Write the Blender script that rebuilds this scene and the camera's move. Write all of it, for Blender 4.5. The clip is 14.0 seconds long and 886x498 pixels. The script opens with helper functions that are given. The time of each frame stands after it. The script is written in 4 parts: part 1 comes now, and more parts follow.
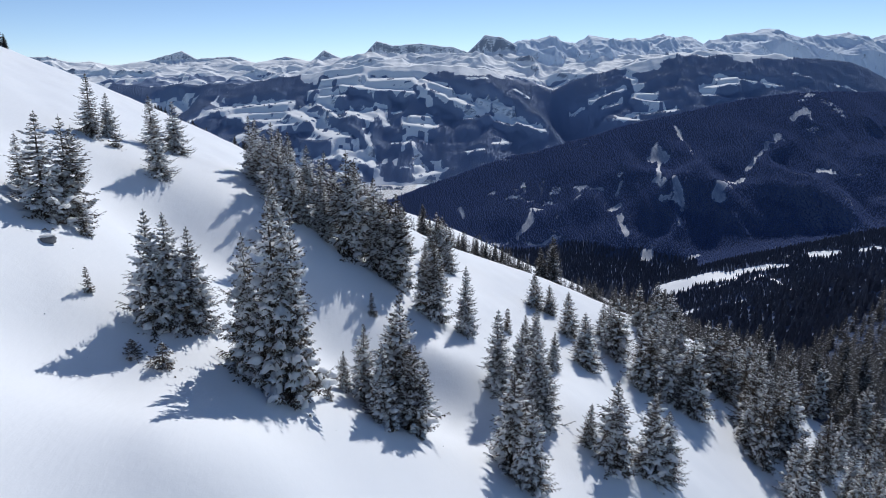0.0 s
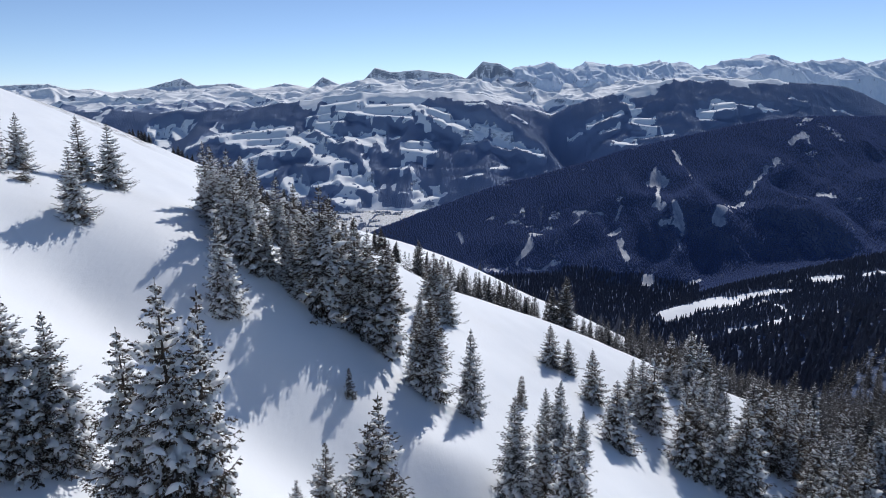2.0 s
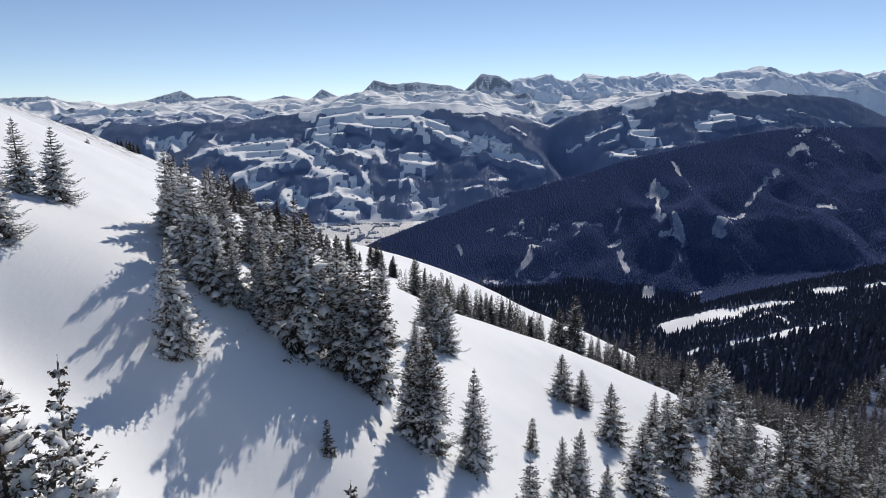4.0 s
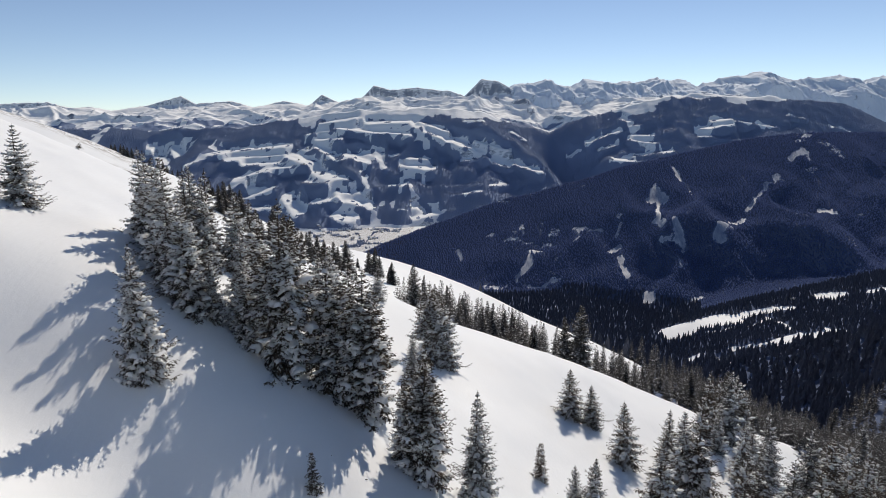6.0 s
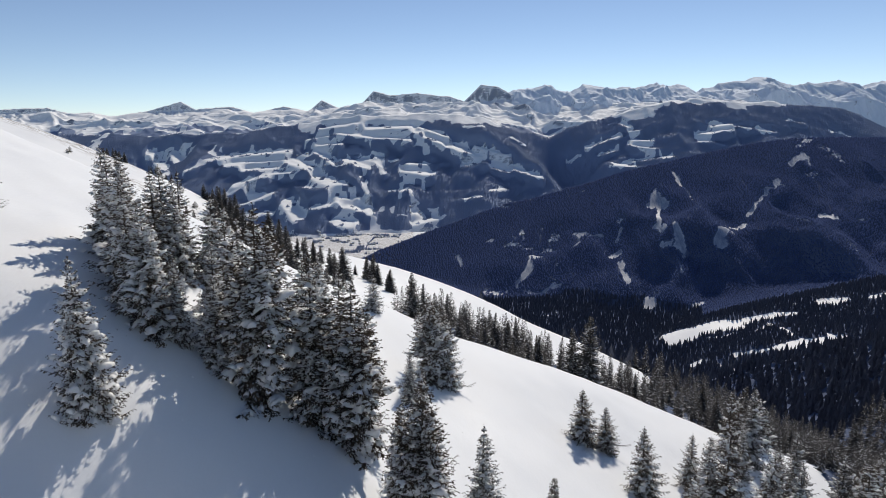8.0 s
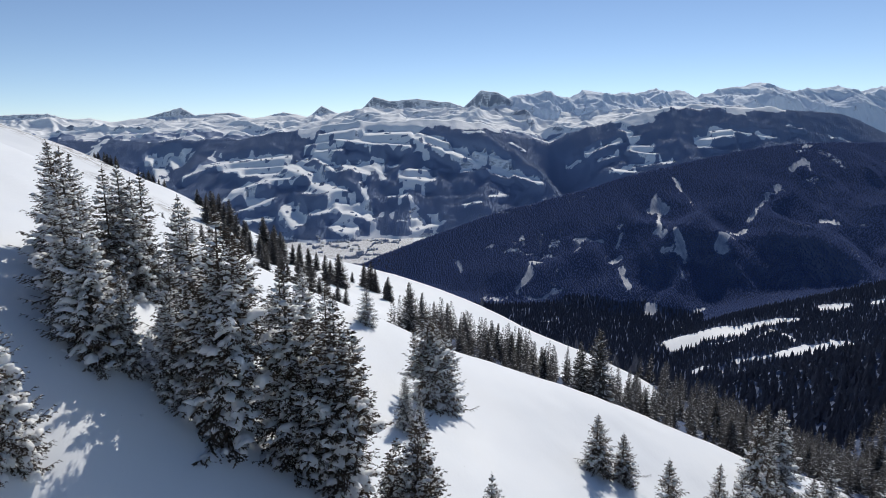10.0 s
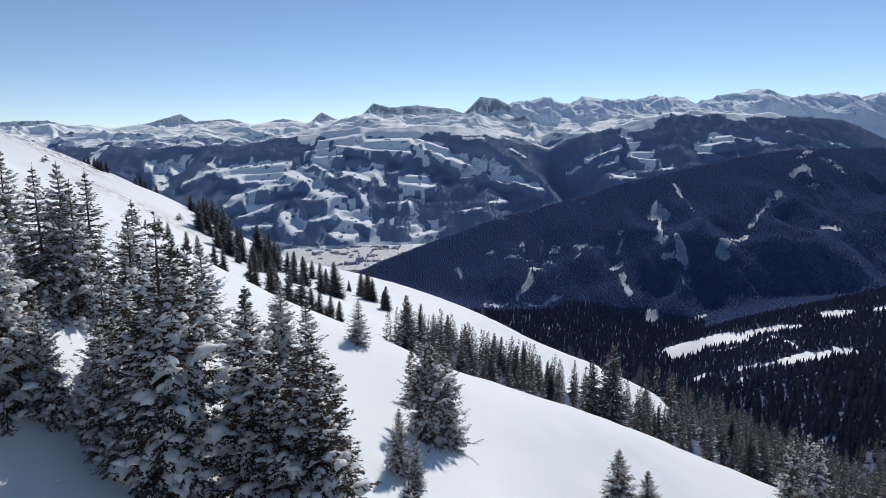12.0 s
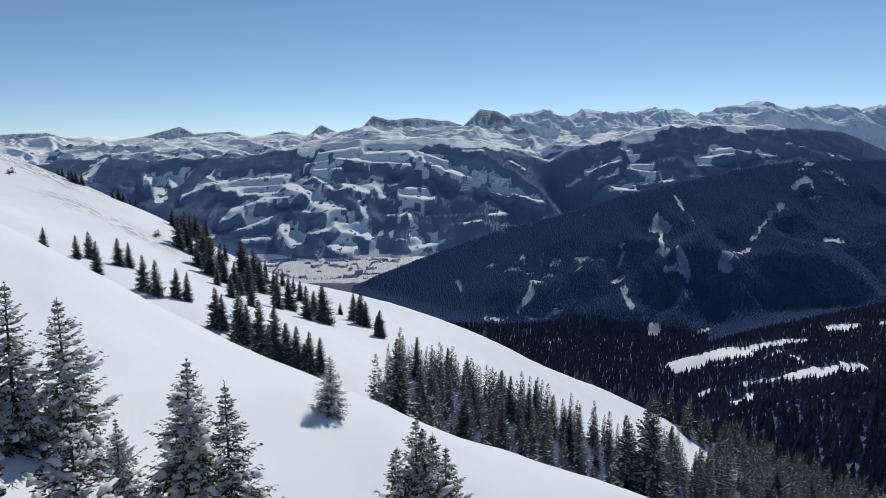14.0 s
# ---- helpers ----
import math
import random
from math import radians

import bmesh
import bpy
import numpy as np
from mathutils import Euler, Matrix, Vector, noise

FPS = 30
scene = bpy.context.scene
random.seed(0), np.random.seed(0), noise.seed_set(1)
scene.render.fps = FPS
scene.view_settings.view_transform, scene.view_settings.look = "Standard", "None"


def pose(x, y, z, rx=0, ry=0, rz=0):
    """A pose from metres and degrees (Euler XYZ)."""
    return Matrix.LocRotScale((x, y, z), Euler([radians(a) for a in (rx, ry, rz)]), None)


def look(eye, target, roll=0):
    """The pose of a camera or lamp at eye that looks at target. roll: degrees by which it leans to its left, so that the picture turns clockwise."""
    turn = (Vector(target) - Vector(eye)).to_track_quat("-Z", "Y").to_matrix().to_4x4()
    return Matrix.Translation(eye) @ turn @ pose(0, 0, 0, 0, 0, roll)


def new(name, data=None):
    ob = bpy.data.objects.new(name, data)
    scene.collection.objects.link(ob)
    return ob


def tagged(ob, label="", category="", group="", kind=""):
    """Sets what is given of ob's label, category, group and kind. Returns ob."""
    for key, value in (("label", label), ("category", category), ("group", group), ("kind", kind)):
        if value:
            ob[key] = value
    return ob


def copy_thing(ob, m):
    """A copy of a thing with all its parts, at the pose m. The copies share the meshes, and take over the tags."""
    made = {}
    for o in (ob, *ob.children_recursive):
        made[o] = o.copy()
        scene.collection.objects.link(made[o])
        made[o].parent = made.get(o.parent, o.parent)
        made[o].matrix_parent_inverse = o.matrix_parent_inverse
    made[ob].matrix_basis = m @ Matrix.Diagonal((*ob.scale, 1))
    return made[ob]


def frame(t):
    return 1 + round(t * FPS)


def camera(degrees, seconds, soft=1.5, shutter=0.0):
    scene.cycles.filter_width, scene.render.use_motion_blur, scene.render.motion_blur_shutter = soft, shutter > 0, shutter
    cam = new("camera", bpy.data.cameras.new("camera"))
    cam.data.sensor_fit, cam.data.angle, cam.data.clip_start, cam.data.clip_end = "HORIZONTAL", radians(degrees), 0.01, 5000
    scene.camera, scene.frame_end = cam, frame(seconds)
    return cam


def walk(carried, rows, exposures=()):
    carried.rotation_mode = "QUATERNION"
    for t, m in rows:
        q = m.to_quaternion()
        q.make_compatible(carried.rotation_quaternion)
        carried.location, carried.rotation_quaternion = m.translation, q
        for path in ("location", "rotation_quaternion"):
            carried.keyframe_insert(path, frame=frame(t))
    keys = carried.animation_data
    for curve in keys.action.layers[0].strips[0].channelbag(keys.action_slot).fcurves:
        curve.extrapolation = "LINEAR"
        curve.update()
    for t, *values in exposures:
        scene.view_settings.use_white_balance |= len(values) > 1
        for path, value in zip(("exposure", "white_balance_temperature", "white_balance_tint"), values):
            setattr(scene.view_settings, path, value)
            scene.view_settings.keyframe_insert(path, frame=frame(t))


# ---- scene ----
# ---- camera ----
cam = camera(68.5, 14.0, soft=0.8)
METRES, EYE, TILT, LEAN, TURN = 70.0, 0.0, -14.7, 0.0, 0.0
ROWS = [
    (0.0, 0.0, 0.0, 0.0, 0.0, 0.0, -0.0),
    (0.5, -0.0006, 0.0531, 0.0137, -0.03, 0.53, 0.04),
    (1.0, -0.0005, 0.1136, 0.0256, -0.03, 1.07, 0.09),
    (1.5, 0.0003, 0.1723, 0.0363, -0.06, 1.57, 0.13),
    (2.0, 0.0006, 0.2374, 0.047, -0.1, 2.16, 0.21),
    (2.5, 0.0013, 0.2993, 0.056, -0.12, 2.65, 0.26),
    (3.0, 0.0018, 0.3341, 0.061, -0.15, 2.89, 0.27),
    (5.5, 0.0031, 0.4293, 0.0731, -0.18, 3.51, 0.32),
    (6.0, 0.0028, 0.4512, 0.0757, -0.18, 3.64, 0.34),
    (6.5, 0.0024, 0.4722, 0.0782, -0.18, 3.75, 0.35),
    (7.0, 0.0023, 0.4955, 0.081, -0.18, 3.88, 0.35),
    (7.5, 0.0022, 0.5177, 0.0837, -0.19, 3.98, 0.35),
    (8.0, 0.0022, 0.5428, 0.0869, -0.19, 4.11, 0.38),
    (10.5, 0.0031, 0.6657, 0.1017, -0.2, 4.73, 0.42),
    (11.0, 0.0033, 0.6914, 0.1054, -0.19, 4.86, 0.44),
    (11.5, 0.0035, 0.7158, 0.1095, -0.2, 5.0, 0.43),
    (12.0, 0.0037, 0.7439, 0.1144, -0.2, 5.14, 0.44),
    (12.5, 0.0039, 0.77, 0.1194, -0.2, 5.24, 0.45),
    (13.0, 0.004, 0.803, 0.1264, -0.2, 5.39, 0.46),
    (13.5, 0.0039, 0.8692, 0.1408, -0.21, 5.68, 0.46),
    (14.0, 0.005, 0.985, 0.1671, -0.22, 6.21, 0.48),
]
walk(cam, [(t, pose(0, 0, EYE, TILT, LEAN, TURN) @ pose(METRES * x, METRES * y, METRES * z, 90 + pitch, roll, yaw)) for t, x, y, z, yaw, pitch, roll in ROWS],
     [(0.0, -0.05, 5780, 11), (3.0, 0.02, 6030, 12.5), (5.5, 0.03, 6700, 11), (8.0, 0.01, 6550, 11), (10.5, -0.02, 6100, 10), (12.5, -0.04, 6000, 9.2), (14.0, -0.24, 5950, 8)])

# ---- daylight: a high winter sun ahead, a little to the right ----
SUN_UP, SUN_TURN = 37.5, 17.0
world = bpy.data.worlds.new("winter_sky")
scene.world = world
world.use_nodes = True
sky = world.node_tree.nodes.new("ShaderNodeTexSky")
sky.sky_type, sky.sun_disc = "NISHITA", False
sky.sun_elevation, sky.sun_rotation = radians(SUN_UP), radians(SUN_TURN)
sky.altitude, sky.air_density, sky.dust_density, sky.ozone_density = 2500, 0.78, 0.03, 0.6
back = world.node_tree.nodes["Background"]
back.inputs["Strength"].default_value = 0.098
world.node_tree.links.new(sky.outputs[0], back.inputs["Color"])
lamp = bpy.data.lights.new("sun", "SUN")
lamp.energy, lamp.angle, lamp.color = 3.6, radians(0.5), (1.0, 0.925, 0.80)
sun = new("sun", lamp)
sun.matrix_world = look((0, 0, 0), (-math.sin(radians(SUN_TURN)) * math.cos(radians(SUN_UP)),
                                    -math.cos(radians(SUN_TURN)) * math.cos(radians(SUN_UP)), -math.sin(radians(SUN_UP))))


# ---- materials ----
def material(name, rough=0.6):
    m = bpy.data.materials.new(name)
    m.use_nodes = True
    b = m.node_tree.nodes["Principled BSDF"]
    b.inputs["Roughness"].default_value = rough
    return m, m.node_tree, b


def add(tree, kind, **values):
    n = tree.nodes.new("ShaderNode" + kind)
    for k, v in values.items():
        n.inputs[k.replace("_", " ")].default_value = v
    return n


def position(tree, scale=(1, 1, 1)):
    """World position, scaled along each axis."""
    g, m = tree.nodes.new("ShaderNodeNewGeometry"), tree.nodes.new("ShaderNodeVectorMath")
    m.operation = "MULTIPLY"
    m.inputs[1].default_value = scale
    tree.links.new(g.outputs["Position"], m.inputs[0])
    return m.outputs[0]


def noise_of(tree, vector, scale, detail=4.0, rough=0.55):
    n = add(tree, "TexNoise", Scale=scale, Detail=detail, Roughness=rough)
    if vector is not None:
        tree.links.new(vector, n.inputs["Vector"])
    return n.outputs["Fac"]


def ramp(tree, fac, *stops):
    r = tree.nodes.new("ShaderNodeValToRGB")
    els = r.color_ramp.elements
    while len(els) < len(stops):
        els.new(0.5)
    for e, (p, c) in zip(els, stops):
        e.position, e.color = p, (*c, 1) if len(c) == 3 else c
    tree.links.new(fac, r.inputs[0])
    return r.outputs[0]


def mix(tree, fac, a, b):
    n = tree.nodes.new("ShaderNodeMix")
    n.data_type = "RGBA"
    for sock, val in ((n.inputs[0], fac), (n.inputs[6], a), (n.inputs[7], b)):
        if isinstance(val, (tuple, float, int)):
            sock.default_value = (*val, 1) if isinstance(val, tuple) and len(val) == 3 else val
        else:
            tree.links.new(val, sock)
    return n.outputs[2]


def calc(tree, op, a, b=0.0, c=0.0):
    n = tree.nodes.new("ShaderNodeMath")
    n.operation = op
    for i, v in enumerate((a, b, c)):
        if isinstance(v, (int, float)):
            n.inputs[i].default_value = v
        else:
            tree.links.new(v, n.inputs[i])
    return n.outputs[0]


def bump(tree, bsdf, height, strength, distance):
    n = add(tree, "Bump", Strength=strength, Distance=distance)
    tree.links.new(height, n.inputs["Height"])
    tree.links.new(n.outputs[0], bsdf.inputs["Normal"])


def attribute(tree, name):
    n = tree.nodes.new("ShaderNodeAttribute")
    n.attribute_name = name
    return n.outputs["Fac"]


SNOW = (0.94, 0.955, 0.97)


def ground_material():
    """Wind-smoothed snow; dark needles and undergrowth where the woods stand, with their shade and blue haze painted
    in; dry grass where the snow is blown thin.
    """
    m, t, b = material("snow_ground", 0.55)
    fine, drift = noise_of(t, position(t, (1, 0.4, 1)), 2.2, 6), noise_of(t, position(t, (1, 0.5, 0.6)), 0.12, 3)
    speck = noise_of(t, position(t), 9.0, 3)
    white = mix(t, ramp(t, drift, (0.3, (0, 0, 0)), (0.7, (1, 1, 1))), (0.82, 0.84, 0.87), (0.87, 0.885, 0.905))
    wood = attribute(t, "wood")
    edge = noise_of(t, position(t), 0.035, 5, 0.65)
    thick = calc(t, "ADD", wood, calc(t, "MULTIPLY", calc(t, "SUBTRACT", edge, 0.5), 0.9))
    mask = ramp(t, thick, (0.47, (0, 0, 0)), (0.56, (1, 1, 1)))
    # floor of the woods: shade and haze are put into this dark blue
    hazed_litter = mix(t, noise_of(t, position(t), 0.2, 5), (0.105, 0.132, 0.205), (0.130, 0.160, 0.245))
    colour = mix(t, mask, white, hazed_litter)
    tufts = ramp(t, noise_of(t, position(t, (0.25, 1, 1)), 0.55, 6, 0.7), (0.47, (0, 0, 0)), (0.58, (1, 1, 1)))
    colour = mix(t, calc(t, "MULTIPLY", tufts, attribute(t, "grass")), colour, (0.17, 0.13, 0.09))
    # shade on the clearings, painted as a patchy blue over the snow
    clearing_shade = calc(t, "MULTIPLY", attribute(t, "felled"), ramp(t, noise_of(t, position(t, (1, 0.35, 0.35)), 0.09, 5, 0.7), (0.30, (0.55, 0.55, 0.55)), (0.65, (0.95, 0.95, 0.95))))
    colour = mix(t, clearing_shade, colour, (0.16, 0.205, 0.31))
    t.links.new(colour, b.inputs["Base Color"])
    t.links.new(calc(t, "MULTIPLY", calc(t, "SUBTRACT", 1.0, mask), 0.08), b.inputs["Specular IOR Level"])
    bump(t, b, calc(t, "ADD", calc(t, "MULTIPLY", fine, 0.6), calc(t, "MULTIPLY", speck, 0.12)), 0.35, 0.12)
    return m


def mountain_material(name, rock_at, wood_a, wood_b, snow=SNOW):
    """Snow, woods by the wood attribute, and rock on the steepest faces."""
    m, t, b = material(name, 0.7)
    wood = attribute(t, "wood")
    edge = noise_of(t, position(t), 0.05, 6, 0.75)
    thick = calc(t, "ADD", wood, calc(t, "MULTIPLY", calc(t, "SUBTRACT", edge, 0.5), 0.8))
    mask = ramp(t, thick, (0.46, (0, 0, 0)), (0.55, (1, 1, 1)))
    trees = mix(t, noise_of(t, position(t), 0.12, 5, 0.7), wood_a, wood_b)
    g = t.nodes.new("ShaderNodeNewGeometry")
    sep = t.nodes.new("ShaderNodeSeparateXYZ")
    t.links.new(g.outputs["True Normal"], sep.inputs[0])
    steep = calc(t, "ADD", sep.outputs["Z"], calc(t, "MULTIPLY", calc(t, "SUBTRACT", noise_of(t, position(t, (1, 1, 2.5)), 0.045, 6, 0.7), 0.5), 0.5))
    rock = ramp(t, steep, (rock_at - 0.06, (1, 1, 1)), (rock_at + 0.06, (0, 0, 0)))
    # rock colours tinted blue for distance haze
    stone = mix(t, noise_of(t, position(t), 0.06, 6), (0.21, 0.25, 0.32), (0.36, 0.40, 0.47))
    colour = mix(t, rock, snow, stone)
    colour = mix(t, mask, colour, trees)
    t.links.new(colour, b.inputs["Base Color"])
    b.inputs["Specular IOR Level"].default_value = 0.02
    bump(t, b, noise_of(t, position(t), 0.05, 7, 0.65), 0.25, 5.0)
    return m


def needle_material(name, dark, light, frost):
    """Spruce needles, dusted with rime where they face the sky."""
    m, t, b = material(name, 0.75)
    g = t.nodes.new("ShaderNodeNewGeometry")
    info = t.nodes.new("ShaderNodeObjectInfo")
    tone = calc(t, "ADD", calc(t, "MULTIPLY", g.outputs["Random Per Island"], 0.6), calc(t, "MULTIPLY", info.outputs["Random"], 0.4))
    green = mix(t, tone, dark, light)
    tc = t.nodes.new("ShaderNodeTexCoord")
    dust = noise_of(t, tc.outputs["Object"], 1.3, 5, 0.7)
    lot = calc(t, "ADD", calc(t, "MULTIPLY", dust, 0.75), calc(t, "MULTIPLY", g.outputs["Random Per Island"], 0.45))
    mask = ramp(t, lot, (0.93 - frost, (0, 0, 0)), (1.12 - frost, (0.85, 0.85, 0.85)))
    colour = mix(t, mask, green, (0.78, 0.80, 0.83))
    t.links.new(colour, b.inputs["Base Color"])
    b.inputs["Specular IOR Level"].default_value = 0.05
    let_through(t, b, colour, 0.24)
    return m


def wood_material(name, dark, light):
    """Spruce woods too far off to show needles: matt, with no gloss at all."""
    m, t, b = material(name, 1.0)
    g = t.nodes.new("ShaderNodeNewGeometry")
    patch = noise_of(t, position(t), 0.012, 4, 0.6)
    tone = calc(t, "ADD", calc(t, "MULTIPLY", g.outputs["Random Per Island"], 0.5), calc(t, "MULTIPLY", patch, 0.5))
    matt = t.nodes.new("ShaderNodeBsdfDiffuse")
    colour = mix(t, tone, dark, light)
    t.links.new(colour, matt.inputs["Color"])
    let_through(t, matt, colour, 0.5)
    t.nodes.remove(b)
    return m


def let_through(tree, bsdf, colour, share):
    """Thin snow and needles pass some of the light that falls on their far side."""
    thin, blend = tree.nodes.new("ShaderNodeBsdfTranslucent"), tree.nodes.new("ShaderNodeMixShader")
    blend.inputs[0].default_value = share
    tree.links.new(colour, thin.inputs["Color"])
    tree.links.new(bsdf.outputs[0], blend.inputs[1])
    tree.links.new(thin.outputs[0], blend.inputs[2])
    tree.links.new(blend.outputs[0], tree.nodes["Material Output"].inputs["Surface"])


def clinging_snow():
    """Soft snow lying on boughs."""
    m, t, b = material("clinging_snow", 0.55)
    n = noise_of(t, position(t), 3.0, 5, 0.65)
    colour = mix(t, n, (0.92, 0.935, 0.955), (0.955, 0.965, 0.975))
    t.links.new(colour, b.inputs["Base Color"])
    b.inputs["Specular IOR Level"].default_value = 0.1
    bump(t, b, n, 0.5, 0.03)
    b.inputs["Subsurface Weight"].default_value = 0.8
    b.inputs["Subsurface Radius"].default_value = (1.0, 1.0, 1.0)
    b.inputs["Subsurface Scale"].default_value = 0.16
    let_through(t, b, colour, 0.30)
    return m


def plain(name, a, b_, scale, rough=0.8, depth=0.02):
    m, t, b = material(name, rough)
    n = noise_of(t, position(t), scale, 5, 0.65)
    t.links.new(mix(t, n, a, b_), b.inputs["Base Color"])
    bump(t, b, n, 0.5, depth)
    return m


GROUND = ground_material()
# distance haze is painted into the blue wood colours and the farthest snow
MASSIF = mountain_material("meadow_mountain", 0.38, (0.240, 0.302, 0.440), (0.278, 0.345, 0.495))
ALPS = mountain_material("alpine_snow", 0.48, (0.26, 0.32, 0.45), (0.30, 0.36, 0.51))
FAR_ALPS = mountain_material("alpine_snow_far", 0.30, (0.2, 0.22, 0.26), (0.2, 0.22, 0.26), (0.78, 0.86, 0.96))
NEEDLES = needle_material("spruce_needles", (0.056, 0.045, 0.037), (0.138, 0.112, 0.090), 0.08)
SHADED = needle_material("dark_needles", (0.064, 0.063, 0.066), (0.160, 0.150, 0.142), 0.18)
RIMED = needle_material("rimed_needles", (0.050, 0.048, 0.046), (0.135, 0.126, 0.116), 0.24)
FAR_WOOD = wood_material("valley_spruce", (0.128, 0.142, 0.188), (0.200, 0.218, 0.276))
# blue haze over the distant woods is painted into these two colours
MOUNTAIN_WOOD = wood_material("hazed_mountain_spruce", (0.150, 0.202, 0.378), (0.178, 0.236, 0.432))
HAZY_WOOD = wood_material("hazed_far_spruce", (0.240, 0.302, 0.440), (0.278, 0.345, 0.495))
BARK = plain("spruce_bark", (0.045, 0.034, 0.026), (0.12, 0.095, 0.075), 6.0)
LOAD = clinging_snow()
PLASTER = plain("house_wall", (0.45, 0.40, 0.34), (0.70, 0.67, 0.62), 0.2)
STONE = plain("grey_rock", (0.10, 0.105, 0.115), (0.24, 0.24, 0.25), 5.0)
TIMBER = plain("dark_timber", (0.06, 0.04, 0.03), (0.14, 0.09, 0.06), 0.6)

# ---- the shape of the land (metres; x to the west, y ahead, z up from the first eye) ----
def lattice(ix, iy, seed):
    h = (ix.astype(np.int64) * 374761393 + iy.astype(np.int64) * 668265263 + seed * 974634777) & 0x7FFFFFFF
    h = ((h ^ (h >> 13)) * 1274126177) & 0x7FFFFFFF
    return ((h ^ (h >> 16)) & 0xFFFF) / 65535.0


def vnoise(x, y, seed=0):
    x, y = np.broadcast_arrays(np.asarray(x, float), np.asarray(y, float))
    ix, iy = np.floor(x), np.floor(y)
    fx, fy = x - ix, y - iy
    ux, uy = fx * fx * fx * (fx * (fx * 6 - 15) + 10), fy * fy * fy * (fy * (fy * 6 - 15) + 10)
    a, b = lattice(ix, iy, seed), lattice(ix + 1, iy, seed)
    c, d = lattice(ix, iy + 1, seed), lattice(ix + 1, iy + 1, seed)
    return (a + (b - a) * ux) * (1 - uy) + (c + (d - c) * ux) * uy


def fbm(x, y, octaves=4, seed=0, gain=0.5):
    """Fractal noise, about -1 to 1."""
    total, amp, norm = 0.0, 1.0, 0.0
    for i in range(octaves):
        total = total + amp * (2 * vnoise(x * 2 ** i + 17.3 * i, y * 2 ** i - 9.1 * i, seed + i) - 1)
        norm, amp = norm + amp, amp * gain
    return total / norm * 1.5


def ridged(x, y, octaves=4, seed=0, gain=0.5):
    """Sharp-crested noise, 0 to 1."""
    total, amp, norm = 0.0, 1.0, 0.0
    for i in range(octaves):
        total = total + amp * (1 - np.abs(2 * vnoise(x * 2 ** i + 5.7 * i, y * 2 ** i + 3.3 * i, seed + i) - 1)) ** 2
        norm, amp = norm + amp, amp * gain
    return total / norm


def soft(u):
    return np.logaddexp(0.0, u)


def smax(a, b, k):
    return k * np.logaddexp(a / k, b / k)


def smooth(a, b, x):
    s = np.clip((x - a) / (b - a), 0, 1)
    return s * s * (3 - 2 * s)


SWELLS = (0.18, -0.12, -0.12, -0.15, 0.2, -0.31, 0.11, 2.05, 0.15, -1.33, -0.29, -1.98, -0.88, -1.96, -0.86,
          0.06, 2.99, -0.41, -0.6, 0.16, 0.0, 0.17, -0.03, 2.01, 0.14)


def near_shoulder(x, y):
    """The snow slope under the camera: falls to the right, bends over at a rim, and has one gully and gentle swells."""
    u, v = x / 100, (y - 80) / 100
    rim = 131.093 - 2.422 * u + 27.079 * u * u
    z = -28.698 - 55.151 * u - 0.615 * v - 3.595 * u * u + 20.788 * u * v - 2.148 * v * v
    z = z - 4.882 * np.exp(-((y - 59.09 + 0.145 * x) / 8.414) ** 2 - ((x + 9.571) / np.where(x < -9.571, 25.0, 17.824)) ** 2) - 0.853 * 4.658 * soft((y - rim) / 4.658)
    z = z - 1.6 * np.exp(-((x + 29) / 9) ** 2 - ((y - 66) / 7) ** 2)
    for px, py, rise, wide in ((-12.5, 30.5, 2.6, 6.0), (-23.0, 36.0, -2.0, 6.0), (0.3, 65.8, 2.1, 4.5), (-20.8, 60.0, 0.8, 6.0)):
        z = z + rise * np.exp(-((x - px) ** 2 + (y - py) ** 2) / wide ** 2)
    for i, a in enumerate(SWELLS):
        z = z + a * np.exp(-((x + 42 - 20 * (i // 5)) / 13) ** 2 - ((y - 40 - 22 * (i % 5)) / 14) ** 2)
    return z


FAR_RIM = [(-170, 0.3), (-140, 1.8), (-125, 0.5), (-105, -0.2), (-92, -3.0), (-80, -4.9), (-65, -7.0), (-55, -8.4), (-44, -5.4), (-32, -1.6), (-18, 1.3), (-5, 2.7), (5, 2.7),
           (17, 1.0), (29, -2.0), (41, -4.0), (53, -3.4), (66, -1.5), (84, -0.8), (100, -2.0)]


def far_shoulder(x, y):
    """The second snow slope, beyond the hollow."""
    yc = np.maximum(y, 140)
    u, v = x / 100, (yc - 220) / 100
    rim = 322.393 + 9.146 * u - 2.221 * u * u
    plane = -58.082 - 40.9 * u - 24.291 * v - 0.624 * u * u - 3.919 * u * v + 12.334 * np.minimum(v, 1.4) ** 2
    bump = 3.0 * np.exp(-((x + 48) / 16) ** 2 - ((y - 290) / 40) ** 2) - 1.6 * np.exp(-((x - 2) / 24) ** 2 - ((y - 310) / 40) ** 2) + 4.0 * np.exp(-((x - 42) / 34) ** 2 - ((y - 306) / 42) ** 2)
    for o, w in ((-5, 0.25), (0, 0.5), (5, 0.25)):
        bump = bump + w * np.interp(x + o, [k[0] for k in FAR_RIM], [k[1] for k in FAR_RIM]) * smooth(195, 300, y)
    return plane + bump - 0.606 * 9.389 * soft((y - rim) / 9.389) - 9.0 * soft((158 - y) / 10)


def curve(x, knots):
    """A smooth line through a few (x, z) points."""
    xs, zs = [k[0] for k in knots], [k[1] for k in knots]
    s = np.zeros_like(x)
    for o, w in ((-24, 0.25), (0, 0.5), (24, 0.25)):
        s = s + w * np.interp(x + o, xs, zs)
    return s


